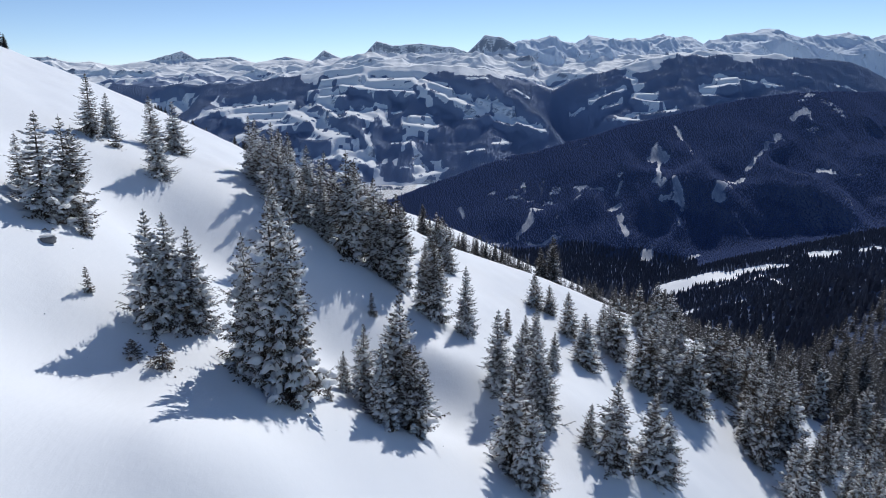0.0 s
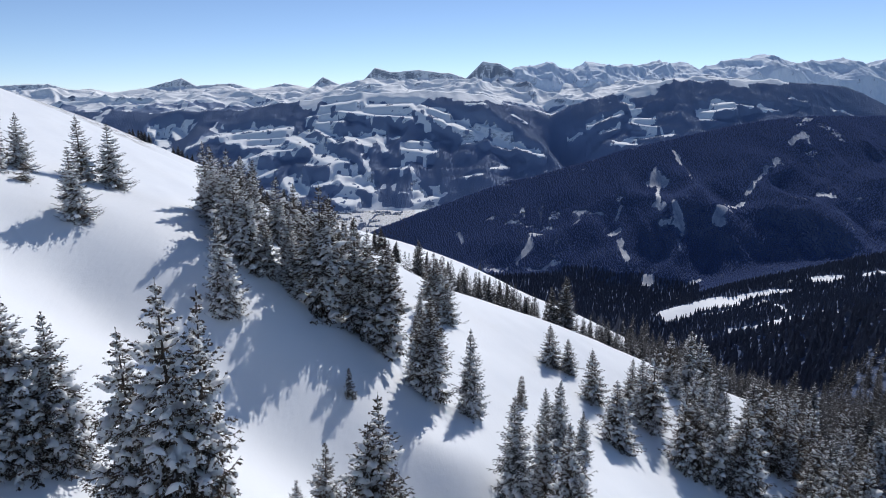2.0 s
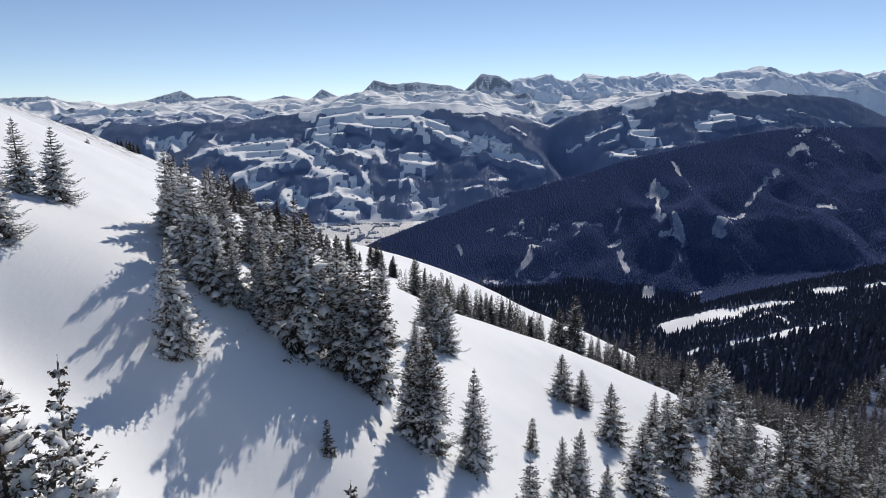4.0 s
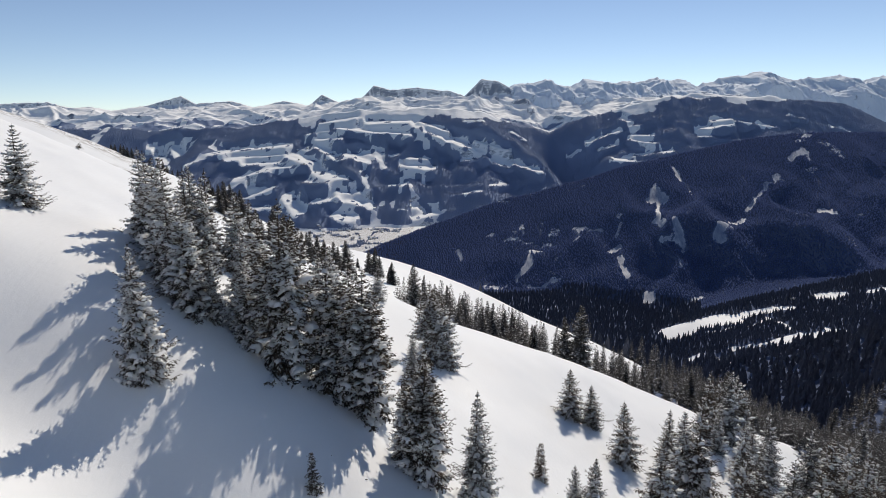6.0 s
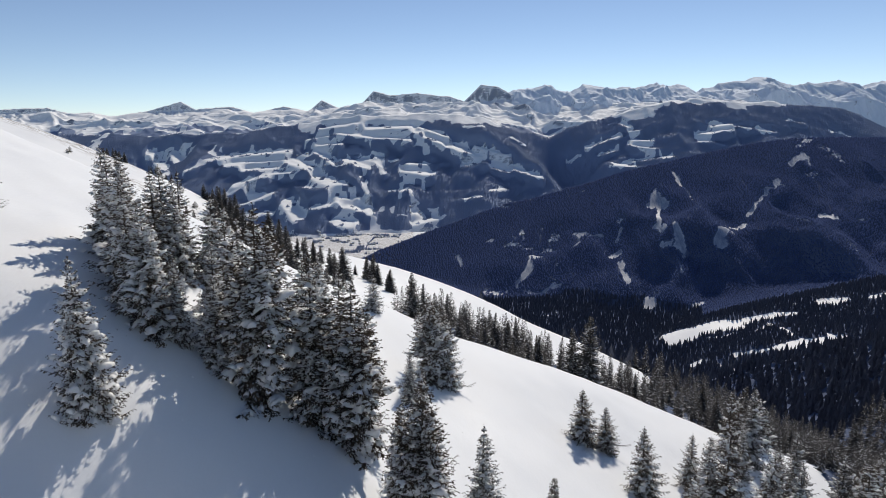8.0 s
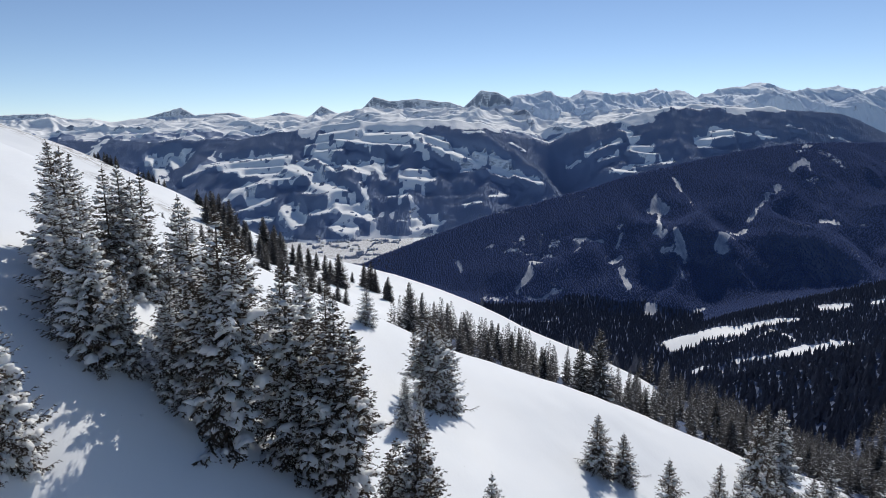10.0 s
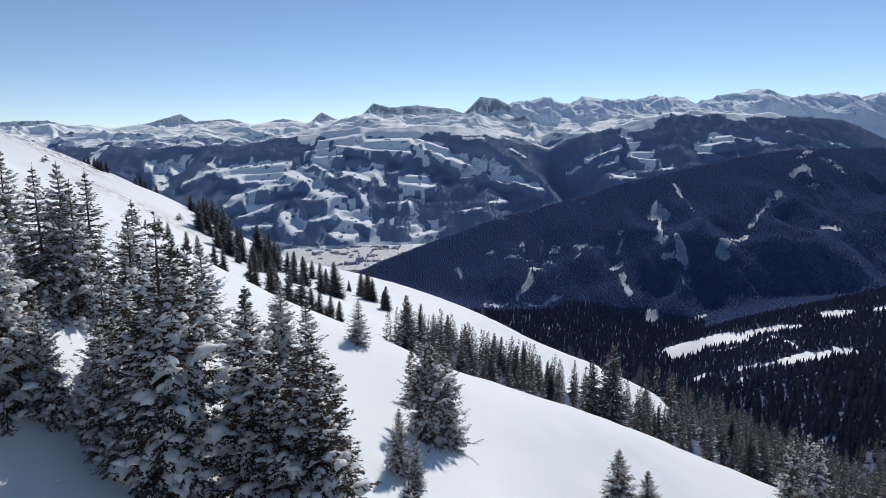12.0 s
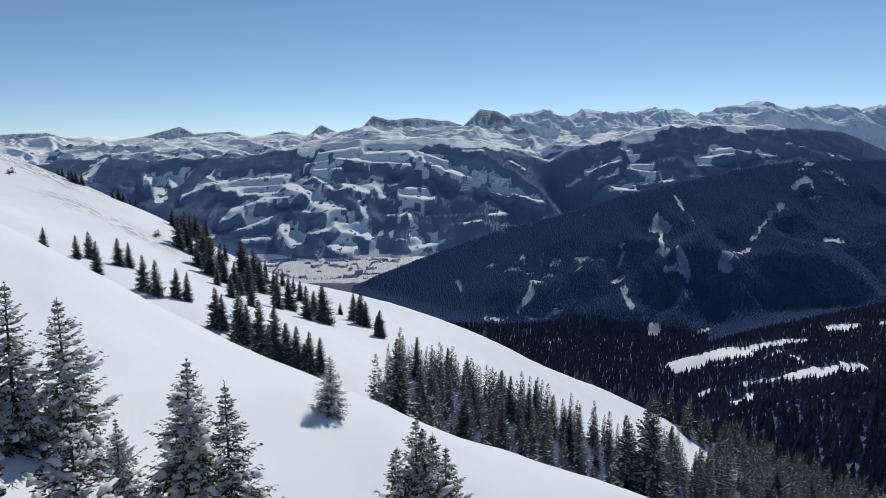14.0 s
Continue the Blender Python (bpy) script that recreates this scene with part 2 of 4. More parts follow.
DARK_CREST = [(-700, -700), (-458, -630), (-253, -541), (1, -440), (302, -340), (600, -267), (796, -206), (1041, -146),
              (1284, -99), (1552, -59), (1773, -53), (1941, -56), (2600, -70)]


NEARER = 0.79


def side_valley(x, y):
    """Plan coordinates in which the side valley and its mountain are laid out."""
    return x / NEARER, (y - 33) / NEARER + 33


def dark_mountain(x, y):
    """The wooded mountain across the side valley."""
    d = 2900 - y
    crest = curve(x, DARK_CREST) + 5 * fbm(x / 130, x * 0 + 3, 3, 40)
    body = smooth(0, 500, d) * smooth(-800, 700, x)
    spur = 110 * (ridged(x / 520 + 0.25 * fbm(x / 300, y / 300, 2, 5), y / 1500, 3, 41) - 0.45) * body
    spur = spur + 20 * fbm(x / 120, y / 200, 3, 43) * body
    return crest - np.where(d > 0, 0.40 * d + 0.00003 * d * d, -0.6 * d) + spur


def basin(x, y):
    """The wooded floor of the side valley, with its meadow."""
    swell = 22 * fbm(x / 330, y / 330, 3, 61) + 8 * fbm(x / 90, y / 90, 2, 62)
    lip = -40 * smooth(0, 220, y - 1720 - 0.12 * (x - 600)) - 260 * smooth(900, -500, x) * smooth(200, 900, y)
    return -548 + 0.18 * (x - 577) - 0.065 * (y - 1700) + swell * smooth(500, 900, y) * smooth(1900, 1450, y) + lip


FLOOR = -472.0


def land(x, y):
    """Height of the ground sheet."""
    x, y = np.broadcast_arrays(np.asarray(x, float), np.asarray(y, float))
    n = near_shoulder(np.clip(x, -160, 260), y) - 0.5 * np.maximum(x - 260, 0) + 0.35 * np.maximum(-160 - x, 0)
    f = far_shoulder(np.clip(x, -230, 300), y) - 0.35 * np.maximum(x - 300, 0) + 0.2 * np.maximum(-230 - x, 0)
    n = n - 0.5 * np.maximum(-60 - y, 0) * 0.2
    s = smax(n, f, 1.5)
    waves = 0.27 * fbm(x / 9, y / 14, 3, 71) + 0.5 * fbm(x / 34, y / 40, 2, 72) + 0.06 * fbm(x / 1.9 + 0.3 * y, y / 5.5, 2, 73)
    s = s + waves * smooth(420, 260, y)
    s = s + 0.28 * np.exp(-((x - 4.6 - 0.19 * (98 - y) + 0.5 * fbm(y / 5, 0 * y, 2, 74)) / 0.9) ** 2) * smooth(76, 82, y) * smooth(102, 96, y)
    a, b = side_valley(x, y)
    s = smax(s, NEARER * basin(a, b), 6.0)
    s = smax(s, NEARER * dark_mountain(a, b), 6.0)
    return smax(s, FLOOR + 2 * fbm(x / 200, y / 200, 2, 75), 4.0)


# ---- clearings and meadows, as strokes on the plan fitted to the camera's view: x, y to x, y, half width ----
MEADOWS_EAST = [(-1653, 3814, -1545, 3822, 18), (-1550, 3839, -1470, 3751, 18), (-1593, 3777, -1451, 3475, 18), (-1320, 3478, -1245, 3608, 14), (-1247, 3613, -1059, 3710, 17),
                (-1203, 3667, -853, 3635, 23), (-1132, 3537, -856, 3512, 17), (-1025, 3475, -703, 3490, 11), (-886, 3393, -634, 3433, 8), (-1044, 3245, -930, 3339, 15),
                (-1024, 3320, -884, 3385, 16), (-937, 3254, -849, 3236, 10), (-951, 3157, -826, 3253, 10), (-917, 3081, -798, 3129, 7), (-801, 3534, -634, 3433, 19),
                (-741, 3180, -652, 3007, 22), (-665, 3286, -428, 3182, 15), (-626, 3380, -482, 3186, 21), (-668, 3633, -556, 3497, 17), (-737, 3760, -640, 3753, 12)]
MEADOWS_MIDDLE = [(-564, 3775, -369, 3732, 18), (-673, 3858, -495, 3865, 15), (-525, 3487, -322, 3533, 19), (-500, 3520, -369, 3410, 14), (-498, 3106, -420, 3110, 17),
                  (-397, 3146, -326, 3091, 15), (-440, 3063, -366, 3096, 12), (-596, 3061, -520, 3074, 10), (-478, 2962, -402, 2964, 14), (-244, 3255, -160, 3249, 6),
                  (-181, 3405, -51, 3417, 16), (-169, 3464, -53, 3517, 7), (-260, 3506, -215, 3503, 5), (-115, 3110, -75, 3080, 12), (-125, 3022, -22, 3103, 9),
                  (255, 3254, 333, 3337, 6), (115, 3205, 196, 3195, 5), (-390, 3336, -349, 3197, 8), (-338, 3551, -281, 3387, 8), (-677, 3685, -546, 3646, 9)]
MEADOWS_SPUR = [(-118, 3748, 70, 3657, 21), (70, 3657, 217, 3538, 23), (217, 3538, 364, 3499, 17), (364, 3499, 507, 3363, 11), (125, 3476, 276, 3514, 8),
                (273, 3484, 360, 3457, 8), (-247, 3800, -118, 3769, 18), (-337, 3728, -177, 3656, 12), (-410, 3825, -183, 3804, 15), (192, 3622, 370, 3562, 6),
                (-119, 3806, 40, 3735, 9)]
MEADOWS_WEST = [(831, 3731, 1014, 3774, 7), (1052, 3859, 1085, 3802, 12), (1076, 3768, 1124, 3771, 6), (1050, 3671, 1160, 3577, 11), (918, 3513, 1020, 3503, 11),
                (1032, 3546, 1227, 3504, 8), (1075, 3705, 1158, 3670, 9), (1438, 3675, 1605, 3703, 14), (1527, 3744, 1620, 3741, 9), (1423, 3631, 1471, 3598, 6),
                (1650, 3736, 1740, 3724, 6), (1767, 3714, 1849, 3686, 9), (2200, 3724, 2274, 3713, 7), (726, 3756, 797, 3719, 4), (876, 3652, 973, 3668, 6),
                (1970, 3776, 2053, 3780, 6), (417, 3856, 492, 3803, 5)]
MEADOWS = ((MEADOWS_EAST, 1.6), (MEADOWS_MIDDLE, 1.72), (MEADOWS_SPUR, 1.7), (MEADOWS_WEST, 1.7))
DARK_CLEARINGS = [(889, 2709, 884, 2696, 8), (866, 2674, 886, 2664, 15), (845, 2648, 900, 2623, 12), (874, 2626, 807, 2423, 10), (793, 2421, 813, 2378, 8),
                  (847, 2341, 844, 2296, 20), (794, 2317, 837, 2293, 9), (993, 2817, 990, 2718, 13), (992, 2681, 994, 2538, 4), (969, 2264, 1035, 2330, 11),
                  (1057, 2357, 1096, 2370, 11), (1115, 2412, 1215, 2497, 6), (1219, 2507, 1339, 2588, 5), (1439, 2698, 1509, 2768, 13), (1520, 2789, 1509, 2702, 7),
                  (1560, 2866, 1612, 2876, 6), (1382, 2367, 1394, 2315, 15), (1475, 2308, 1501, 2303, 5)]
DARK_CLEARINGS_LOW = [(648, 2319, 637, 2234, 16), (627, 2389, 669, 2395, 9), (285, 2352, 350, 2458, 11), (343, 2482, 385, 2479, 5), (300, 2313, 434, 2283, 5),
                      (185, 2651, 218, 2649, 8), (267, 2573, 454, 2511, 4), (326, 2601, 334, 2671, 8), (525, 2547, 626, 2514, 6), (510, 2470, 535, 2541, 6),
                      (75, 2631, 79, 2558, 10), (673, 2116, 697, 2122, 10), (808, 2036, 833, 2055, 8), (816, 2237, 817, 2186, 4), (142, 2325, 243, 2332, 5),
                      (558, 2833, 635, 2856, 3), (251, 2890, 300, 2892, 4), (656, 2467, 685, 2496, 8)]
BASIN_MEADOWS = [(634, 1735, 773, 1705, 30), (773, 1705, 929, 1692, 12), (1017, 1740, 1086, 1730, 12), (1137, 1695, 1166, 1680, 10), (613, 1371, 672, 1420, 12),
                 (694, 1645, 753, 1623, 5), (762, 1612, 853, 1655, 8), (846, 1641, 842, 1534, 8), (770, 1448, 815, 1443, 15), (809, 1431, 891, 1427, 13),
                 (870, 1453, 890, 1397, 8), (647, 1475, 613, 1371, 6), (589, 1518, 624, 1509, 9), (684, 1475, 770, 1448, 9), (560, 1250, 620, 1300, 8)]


MASSIF_CREST = [(-2900, -60), (-2746, 17), (-2401, -62), (-2045, -37), (-1585, -33), (-1160, -18), (-768, 38), (-448, 99), (-59, 110),
                (259, 59), (454, -30), (650, -56), (933, 37), (1179, 105), (1496, 138), (1850, 146), (2279, 104), (2496, 57), (2682, -35), (3100, -130)]


def massif_form(x, y):
    """The mountain beyond the main valley, before its meadows are levelled."""
    foot = 2890 + 120 * fbm(x / 260, x * 0, 3, 80)
    s = np.clip((y - foot) / (3960 - foot), -0.1, 1.3)
    crest = curve(x, MASSIF_CREST) - 38 * np.exp(-((x + 250) / 420) ** 2) + 14 * fbm(x / 130, x * 0 + 2, 3, 85)
    rise = np.where(s < 1, np.sign(s) * np.abs(s) ** 0.97, 1 - 0.8 * (s - 1))
    mask = smooth(0.02, 0.35, s) * smooth(1.0, 0.7, s)
    gorge = 150 * np.exp(-((x + 1500 - 0.45 * (y - 3900)) / 120) ** 2) + 130 * np.exp(-((x - 640 + 0.2 * (y - 3900)) / 120) ** 2)
    spur = 55 * np.exp(-((x - 330 + 0.95 * (y - 3640)) / 130) ** 2) * smooth(-300, 0, x)
    rough = 75 * (ridged(x / 620 + 0.2 * fbm(x / 300, y / 300, 2, 82), y / 900, 3, 81) - 0.5) + 15 * fbm(x / 130, y / 130, 3, 84)
    return FLOOR - 16 + (crest - FLOOR + 16) * rise + mask * (rough + spur - gorge * smooth(0.0, 0.5, s))


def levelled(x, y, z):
    """Each meadow is flattened to a bench, gentler than the woods above and below it, so that it catches more sun."""
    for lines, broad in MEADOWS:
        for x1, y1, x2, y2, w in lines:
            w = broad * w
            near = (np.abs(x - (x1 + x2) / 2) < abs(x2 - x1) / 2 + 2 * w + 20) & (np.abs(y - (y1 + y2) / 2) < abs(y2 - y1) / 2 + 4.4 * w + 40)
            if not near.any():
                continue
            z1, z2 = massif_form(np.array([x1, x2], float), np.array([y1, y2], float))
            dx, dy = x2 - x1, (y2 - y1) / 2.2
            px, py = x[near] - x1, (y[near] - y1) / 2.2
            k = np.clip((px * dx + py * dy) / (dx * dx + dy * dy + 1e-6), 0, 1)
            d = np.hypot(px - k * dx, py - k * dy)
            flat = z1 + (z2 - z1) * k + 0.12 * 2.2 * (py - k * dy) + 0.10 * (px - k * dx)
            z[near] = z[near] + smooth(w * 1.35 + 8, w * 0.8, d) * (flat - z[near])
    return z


def massif(x, y):
    """The mountain of meadows and woods beyond the main valley."""
    x, y = np.broadcast_arrays(np.asarray(x, float), np.asarray(y, float))
    z = levelled(x, y, massif_form(x, y)) + 2.2 * fbm(x / 38, y / 60, 3, 87) + 5 * (ridged(x / 300, y / 60 + 0.6 * fbm(x / 110, y / 110, 2, 88), 2, 89) - 0.5)
    return np.maximum(z, FLOOR - 12 + 3 * fbm(x / 150, y / 150, 2, 83))


PEAKS_CREST = [(-3300, 120), (-2966, 133), (-2653, 142), (-2512, 103), (-2359, 110), (-2228, 82), (-1977, 118), (-1751, 177), (-1652, 127), (-1421, 144),
               (-1252, 102), (-1059, 142), (-888, 111), (-797, 185), (-677, 128), (-523, 165), (-445, 239), (-331, 212), (-140, 226),
               (89, 198), (166, 171), (280, 279), (395, 267), (491, 214), (702, 145), (856, 136), (1085, 165), (1239, 141), (1621, 199),
               (1852, 186), (2161, 157), (2472, 106), (2786, 47), (3055, -24), (3300, -40)]


def peaks(x, y):
    """The snow range behind it: sunlit snowfields broken by sharp spurs and steep shaded steps, below a few rock heads."""
    d = 4780 - y
    u = x / 1.05
    crest = 1.05 * np.interp(u, [k[0] for k in PEAKS_CREST], [k[1] for k in PEAKS_CREST]) + 8 * (ridged(x / 60, x * 0 + 1, 3, 90) - 0.5)
    warp = 90 * fbm(x / 240, y / 240, 3, 91)
    ribs = 82 * (ridged((x + warp - 0.9 * d) / 520, y / 1300, 3, 92, 0.45) - 0.56)
    steps = 60 * (ridged((x + 1.5 * warp + 0.5 * d) / 330, (y + 1.1 * warp) / 190, 3, 93, 0.42) - 0.52)
    head = np.maximum(crest - np.interp(u, [-3300, -1500, 600, 3300], [98, 112, 165, 63]), 0)
    crags = 18 * (ridged((x - 0.3 * d) / 48, y / 160, 2, 89) - 0.6) * smooth(8, 40, head) * smooth(0, 30, d) * smooth(190, 90, d)
    fall = np.maximum(crest - massif(x, 0 * x + 3955) + 18, 60)
    cliff = 0.72 * head * smooth(0, (0.55 * head + 8) * (0.75 + 0.5 * ridged(x / 55, y / 200, 2, 99)), d)
    front = cliff + np.maximum(fall - cliff, 10) * np.clip(d / 825, 0, 1) ** 1.1 + np.maximum(d - 825, 0)
    return crest - np.where(d > 0, front, -0.9 * d) + crags + (ribs + steps) * smooth(15, 200, d) * (1 - 0.85 * smooth(640, 815, d))


HAZE_CREST = [(300, 150), (500, 247), (601, 266), (762, 293), (905, 244), (1046, 303), (1209, 262), (1309, 289), (1391, 269), (1511, 308), (1715, 291),
              (1838, 250), (2119, 324), (2320, 342), (2527, 293), (2648, 300), (2890, 322), (3015, 282), (3208, 308), (3500, 290)]


def haze_range(x, y):
    """The highest range, farthest off."""
    d = 4930 - y
    u = x / 1.022
    crest = 1.022 * np.interp(u, [k[0] for k in HAZE_CREST], [k[1] for k in HAZE_CREST]) + 34 * (ridged(x / 110, x * 0 + 4, 4, 95) - 0.6)
    rough = 95 * (ridged((x - 0.3 * d) / 190 + 0.3 * fbm(x / 130, y / 130, 2, 96), y / 420, 4, 97) - 0.5)
    return crest - np.where(d > 0, 0.42 * d + 1.2 * np.maximum(d - 330, 0), -0.9 * d) + rough * smooth(10, 120, d)

def strokes(x, y, lines, stretch=1.0, fray=1.0):
    """1 inside any stroke, falling to 0 outside."""
    best = np.zeros_like(x)
    wx, wy = x + fray * 9 * fbm(x / 60, y / 60, 3, 120), y + fray * 16 * fbm(x / 50, y / 50, 3, 121)
    for x1, y1, x2, y2, w in lines:
        near = (np.abs(x - (x1 + x2) / 2) < abs(x2 - x1) / 2 + 3 * w + 40) & (np.abs(y - (y1 + y2) / 2) < abs(y2 - y1) / 2 + stretch * 3 * w + 60)
        dx, dy = x2 - x1, (y2 - y1) / stretch
        px, py = wx[near] - x1, (wy[near] - y1) / stretch
        k = np.clip((px * dx + py * dy) / (dx * dx + dy * dy + 1e-6), 0, 1)
        d = np.hypot(px - k * dx, py - k * dy)
        best[near] = np.maximum(best[near], smooth(w * 1.4 + 2, w * 0.7 - 2, d))
    return best


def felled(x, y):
    """Old clearings on the dark mountain, thinly wooded and painted blue for shade."""
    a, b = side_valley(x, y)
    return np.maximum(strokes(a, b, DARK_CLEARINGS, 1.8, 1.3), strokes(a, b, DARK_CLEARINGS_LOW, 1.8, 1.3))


def wood_cover(x, y):
    """How thickly the ground sheet is wooded, 0 to 1."""
    a, b = side_valley(x, y)
    edge = 95 + 10 * fbm(y / 40, y * 0, 2, 130)
    flank = smooth(-6, 6, x - edge - 0.25 * np.maximum(0, 250 - y)) * smooth(150, 200, y)
    beyond = smooth(335, 375, y + 0.12 * x + 8 * fbm(x / 30, y / 30, 2, 131))
    w = np.maximum(flank, beyond)
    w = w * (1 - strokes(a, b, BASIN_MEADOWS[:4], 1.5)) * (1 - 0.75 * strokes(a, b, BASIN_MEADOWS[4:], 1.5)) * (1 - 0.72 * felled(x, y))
    thin = smooth(0.62, 0.80, vnoise(a / 70, b / 130, 133)) * smooth(0.45, 0.7, vnoise(a / 18, b / 60, 134)) * smooth(1800, 2100, b)
    w = w * (1 - 0.45 * thin)
    valley = smooth(FLOOR + 14, FLOOR + 4, land(x, y)) * smooth(2300, 2480, y)
    return w * (1 - valley)


def hollow_cover(x, y):
    upper = np.where(x < 36, np.minimum(168 + 7 * (x + 8), 202 - 0.5 * np.abs(x - 2)), 186 + 0.9 * (x - 36))
    low = (x > 50 + 0.25 * (y - 90)) & (y < 165) & (x < 0.8 * y + 12) & ((y > 118) | (x > 88))
    return np.where(((y < upper) & (y > 142 + 0.30 * np.maximum(x, 0))) | low, 1.0, 0.0)


def massif_cover(x, y):
    """Woods over the whole mountain but for the meadows, the brook beds and the high pastures."""
    z = massif(x, y)
    w = np.ones_like(x)
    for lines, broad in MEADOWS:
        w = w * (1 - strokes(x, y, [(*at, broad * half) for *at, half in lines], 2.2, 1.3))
    glade = smooth(0.70, 0.82, vnoise(x / 90, y / 120, 141)) * smooth(0.5, 0.66, vnoise(x / 28, y / 40, 142)) * smooth(500, -200, x)
    copse = smooth(0.80, 0.88, vnoise(x / 26, y / 34, 145))
    w = np.maximum(w * (1 - 0.8 * glade), 0.9 * copse * smooth(1.0, 0.6, w) * (w < 0.6))
    tree_line = 14 + 40 * fbm(x / 110, y / 110, 4, 143) + 105 * smooth(900, 1500, x) - 20 * np.exp(-((x + 550) / 500) ** 2)
    w = w * smooth(tree_line + 10, tree_line - 10, z)
    return w * smooth(FLOOR + 2, FLOOR + 18, z)


def peaks_cover(x, y):
    z = peaks(x, y)
    return smooth(25, -40, z + 55 * fbm(x / 90, y / 90, 3, 150)) * smooth(0.28, 0.55, vnoise(x / 45, y / 40, 151))


def grid_mesh(name, xs, ys, height, layers, mat):
    """A height field as one smooth mesh, with named per-vertex layers."""
    X, Y = np.meshgrid(xs, ys)
    X, Y = X.ravel(), Y.ravel()
    Z = height(X, Y)
    nx, ny = len(xs), len(ys)
    i = (np.arange(ny - 1)[:, None] * nx + np.arange(nx - 1)[None, :]).ravel()
    quads = np.stack([i, i + 1, i + nx + 1, i + nx], 1).astype(np.int32)
    me = bpy.data.meshes.new(name)
    me.vertices.add(len(X))
    me.vertices.foreach_set("co", np.stack([X, Y, Z], 1).astype(np.float32).ravel())
    me.loops.add(quads.size)
    me.loops.foreach_set("vertex_index", quads.ravel())
    me.polygons.add(len(quads))
    me.polygons.foreach_set("loop_start", np.arange(0, quads.size, 4, dtype=np.int32))
    me.polygons.foreach_set("use_smooth", np.ones(len(quads), dtype=bool))
    me.update()
    for key, fn in layers.items():
        at = me.attributes.new(key, "FLOAT", "POINT")
        at.data.foreach_set("value", fn(X, Y).astype(np.float32))
    me.materials.append(mat)
    return new(name, me)


def graded(lo, a, b, hi, fine, coarse, growth=1.07):
    """Steps that are fine from a to b and grow outwards to lo and hi."""
    mid = list(np.arange(a, b, fine))
    up, s = [b], fine
    while up[-1] < hi:
        s = min(s * growth, coarse)
        up.append(up[-1] + s)
    down, s = [], fine
    p = a
    while p > lo:
        s = min(s * growth, coarse)
        p -= s
        down.append(p)
    return np.array(down[::-1] + mid + up)


def grass_cover(x, y):
    """Blown-thin snow along the crest of the far shoulder."""
    crest = 0.8 * smooth(-112, -128, x) * smooth(276, 288, y)
    bench = 0.5 * smooth(9, 3, np.abs(y - 266 - 0.12 * (x + 95))) * smooth(24, 14, np.abs(x + 98))
    return np.maximum(crest, bench)


# the hollow's floor is darkened too, as painted shade between its trees
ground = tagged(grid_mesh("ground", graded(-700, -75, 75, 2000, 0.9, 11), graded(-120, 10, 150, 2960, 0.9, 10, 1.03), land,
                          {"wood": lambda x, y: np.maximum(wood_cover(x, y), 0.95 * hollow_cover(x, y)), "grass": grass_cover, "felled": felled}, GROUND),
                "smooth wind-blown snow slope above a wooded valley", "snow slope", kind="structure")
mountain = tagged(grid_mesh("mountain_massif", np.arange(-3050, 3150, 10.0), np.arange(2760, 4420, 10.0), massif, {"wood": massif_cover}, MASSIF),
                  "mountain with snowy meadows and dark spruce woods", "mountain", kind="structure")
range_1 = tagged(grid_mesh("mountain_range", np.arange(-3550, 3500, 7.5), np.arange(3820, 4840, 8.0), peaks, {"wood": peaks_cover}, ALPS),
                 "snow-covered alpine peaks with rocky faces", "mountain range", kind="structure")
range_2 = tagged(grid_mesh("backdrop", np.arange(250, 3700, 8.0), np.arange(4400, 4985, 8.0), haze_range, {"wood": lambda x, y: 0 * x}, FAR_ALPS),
                 "highest snow range on the horizon", "mountain range", kind="structure")


# ---- spruces ----
def mesh_of(name, verts, faces, mat, even=False):
    me = bpy.data.meshes.new(name)
    me.from_pydata(verts, [], faces)
    if even:
        me.polygons.foreach_set("use_smooth", np.ones(len(faces), dtype=bool))
    me.materials.append(mat)
    me.update()
    return me


def trunk_mesh(rnd, tall):
    verts, faces, rings, sides = [], [], 7, 7
    bend = rnd.uniform(0, 6.28)
    for i in range(rings):
        f = i / (rings - 1)
        r = tall * 0.012 * (1 - f) ** 0.8 + 0.012
        r *= 1.5 if i == 0 else 1
        for k in range(sides):
            a = 6.2832 * k / sides
            verts.append((r * math.cos(a) + 0.05 * math.sin(3 * f) * math.cos(bend), r * math.sin(a) + 0.05 * math.sin(3 * f) * math.sin(bend), -0.6 + (tall * 0.985 + 0.6) * f))
    for i in range(rings - 1):
        for k in range(sides):
            a, b = i * sides + k, i * sides + (k + 1) % sides
            faces.append((a, b, b + sides, a + sides))
    faces.append(tuple(range((rings - 1) * sides, rings * sides)))
    return mesh_of("trunk", verts, faces, BARK, True)


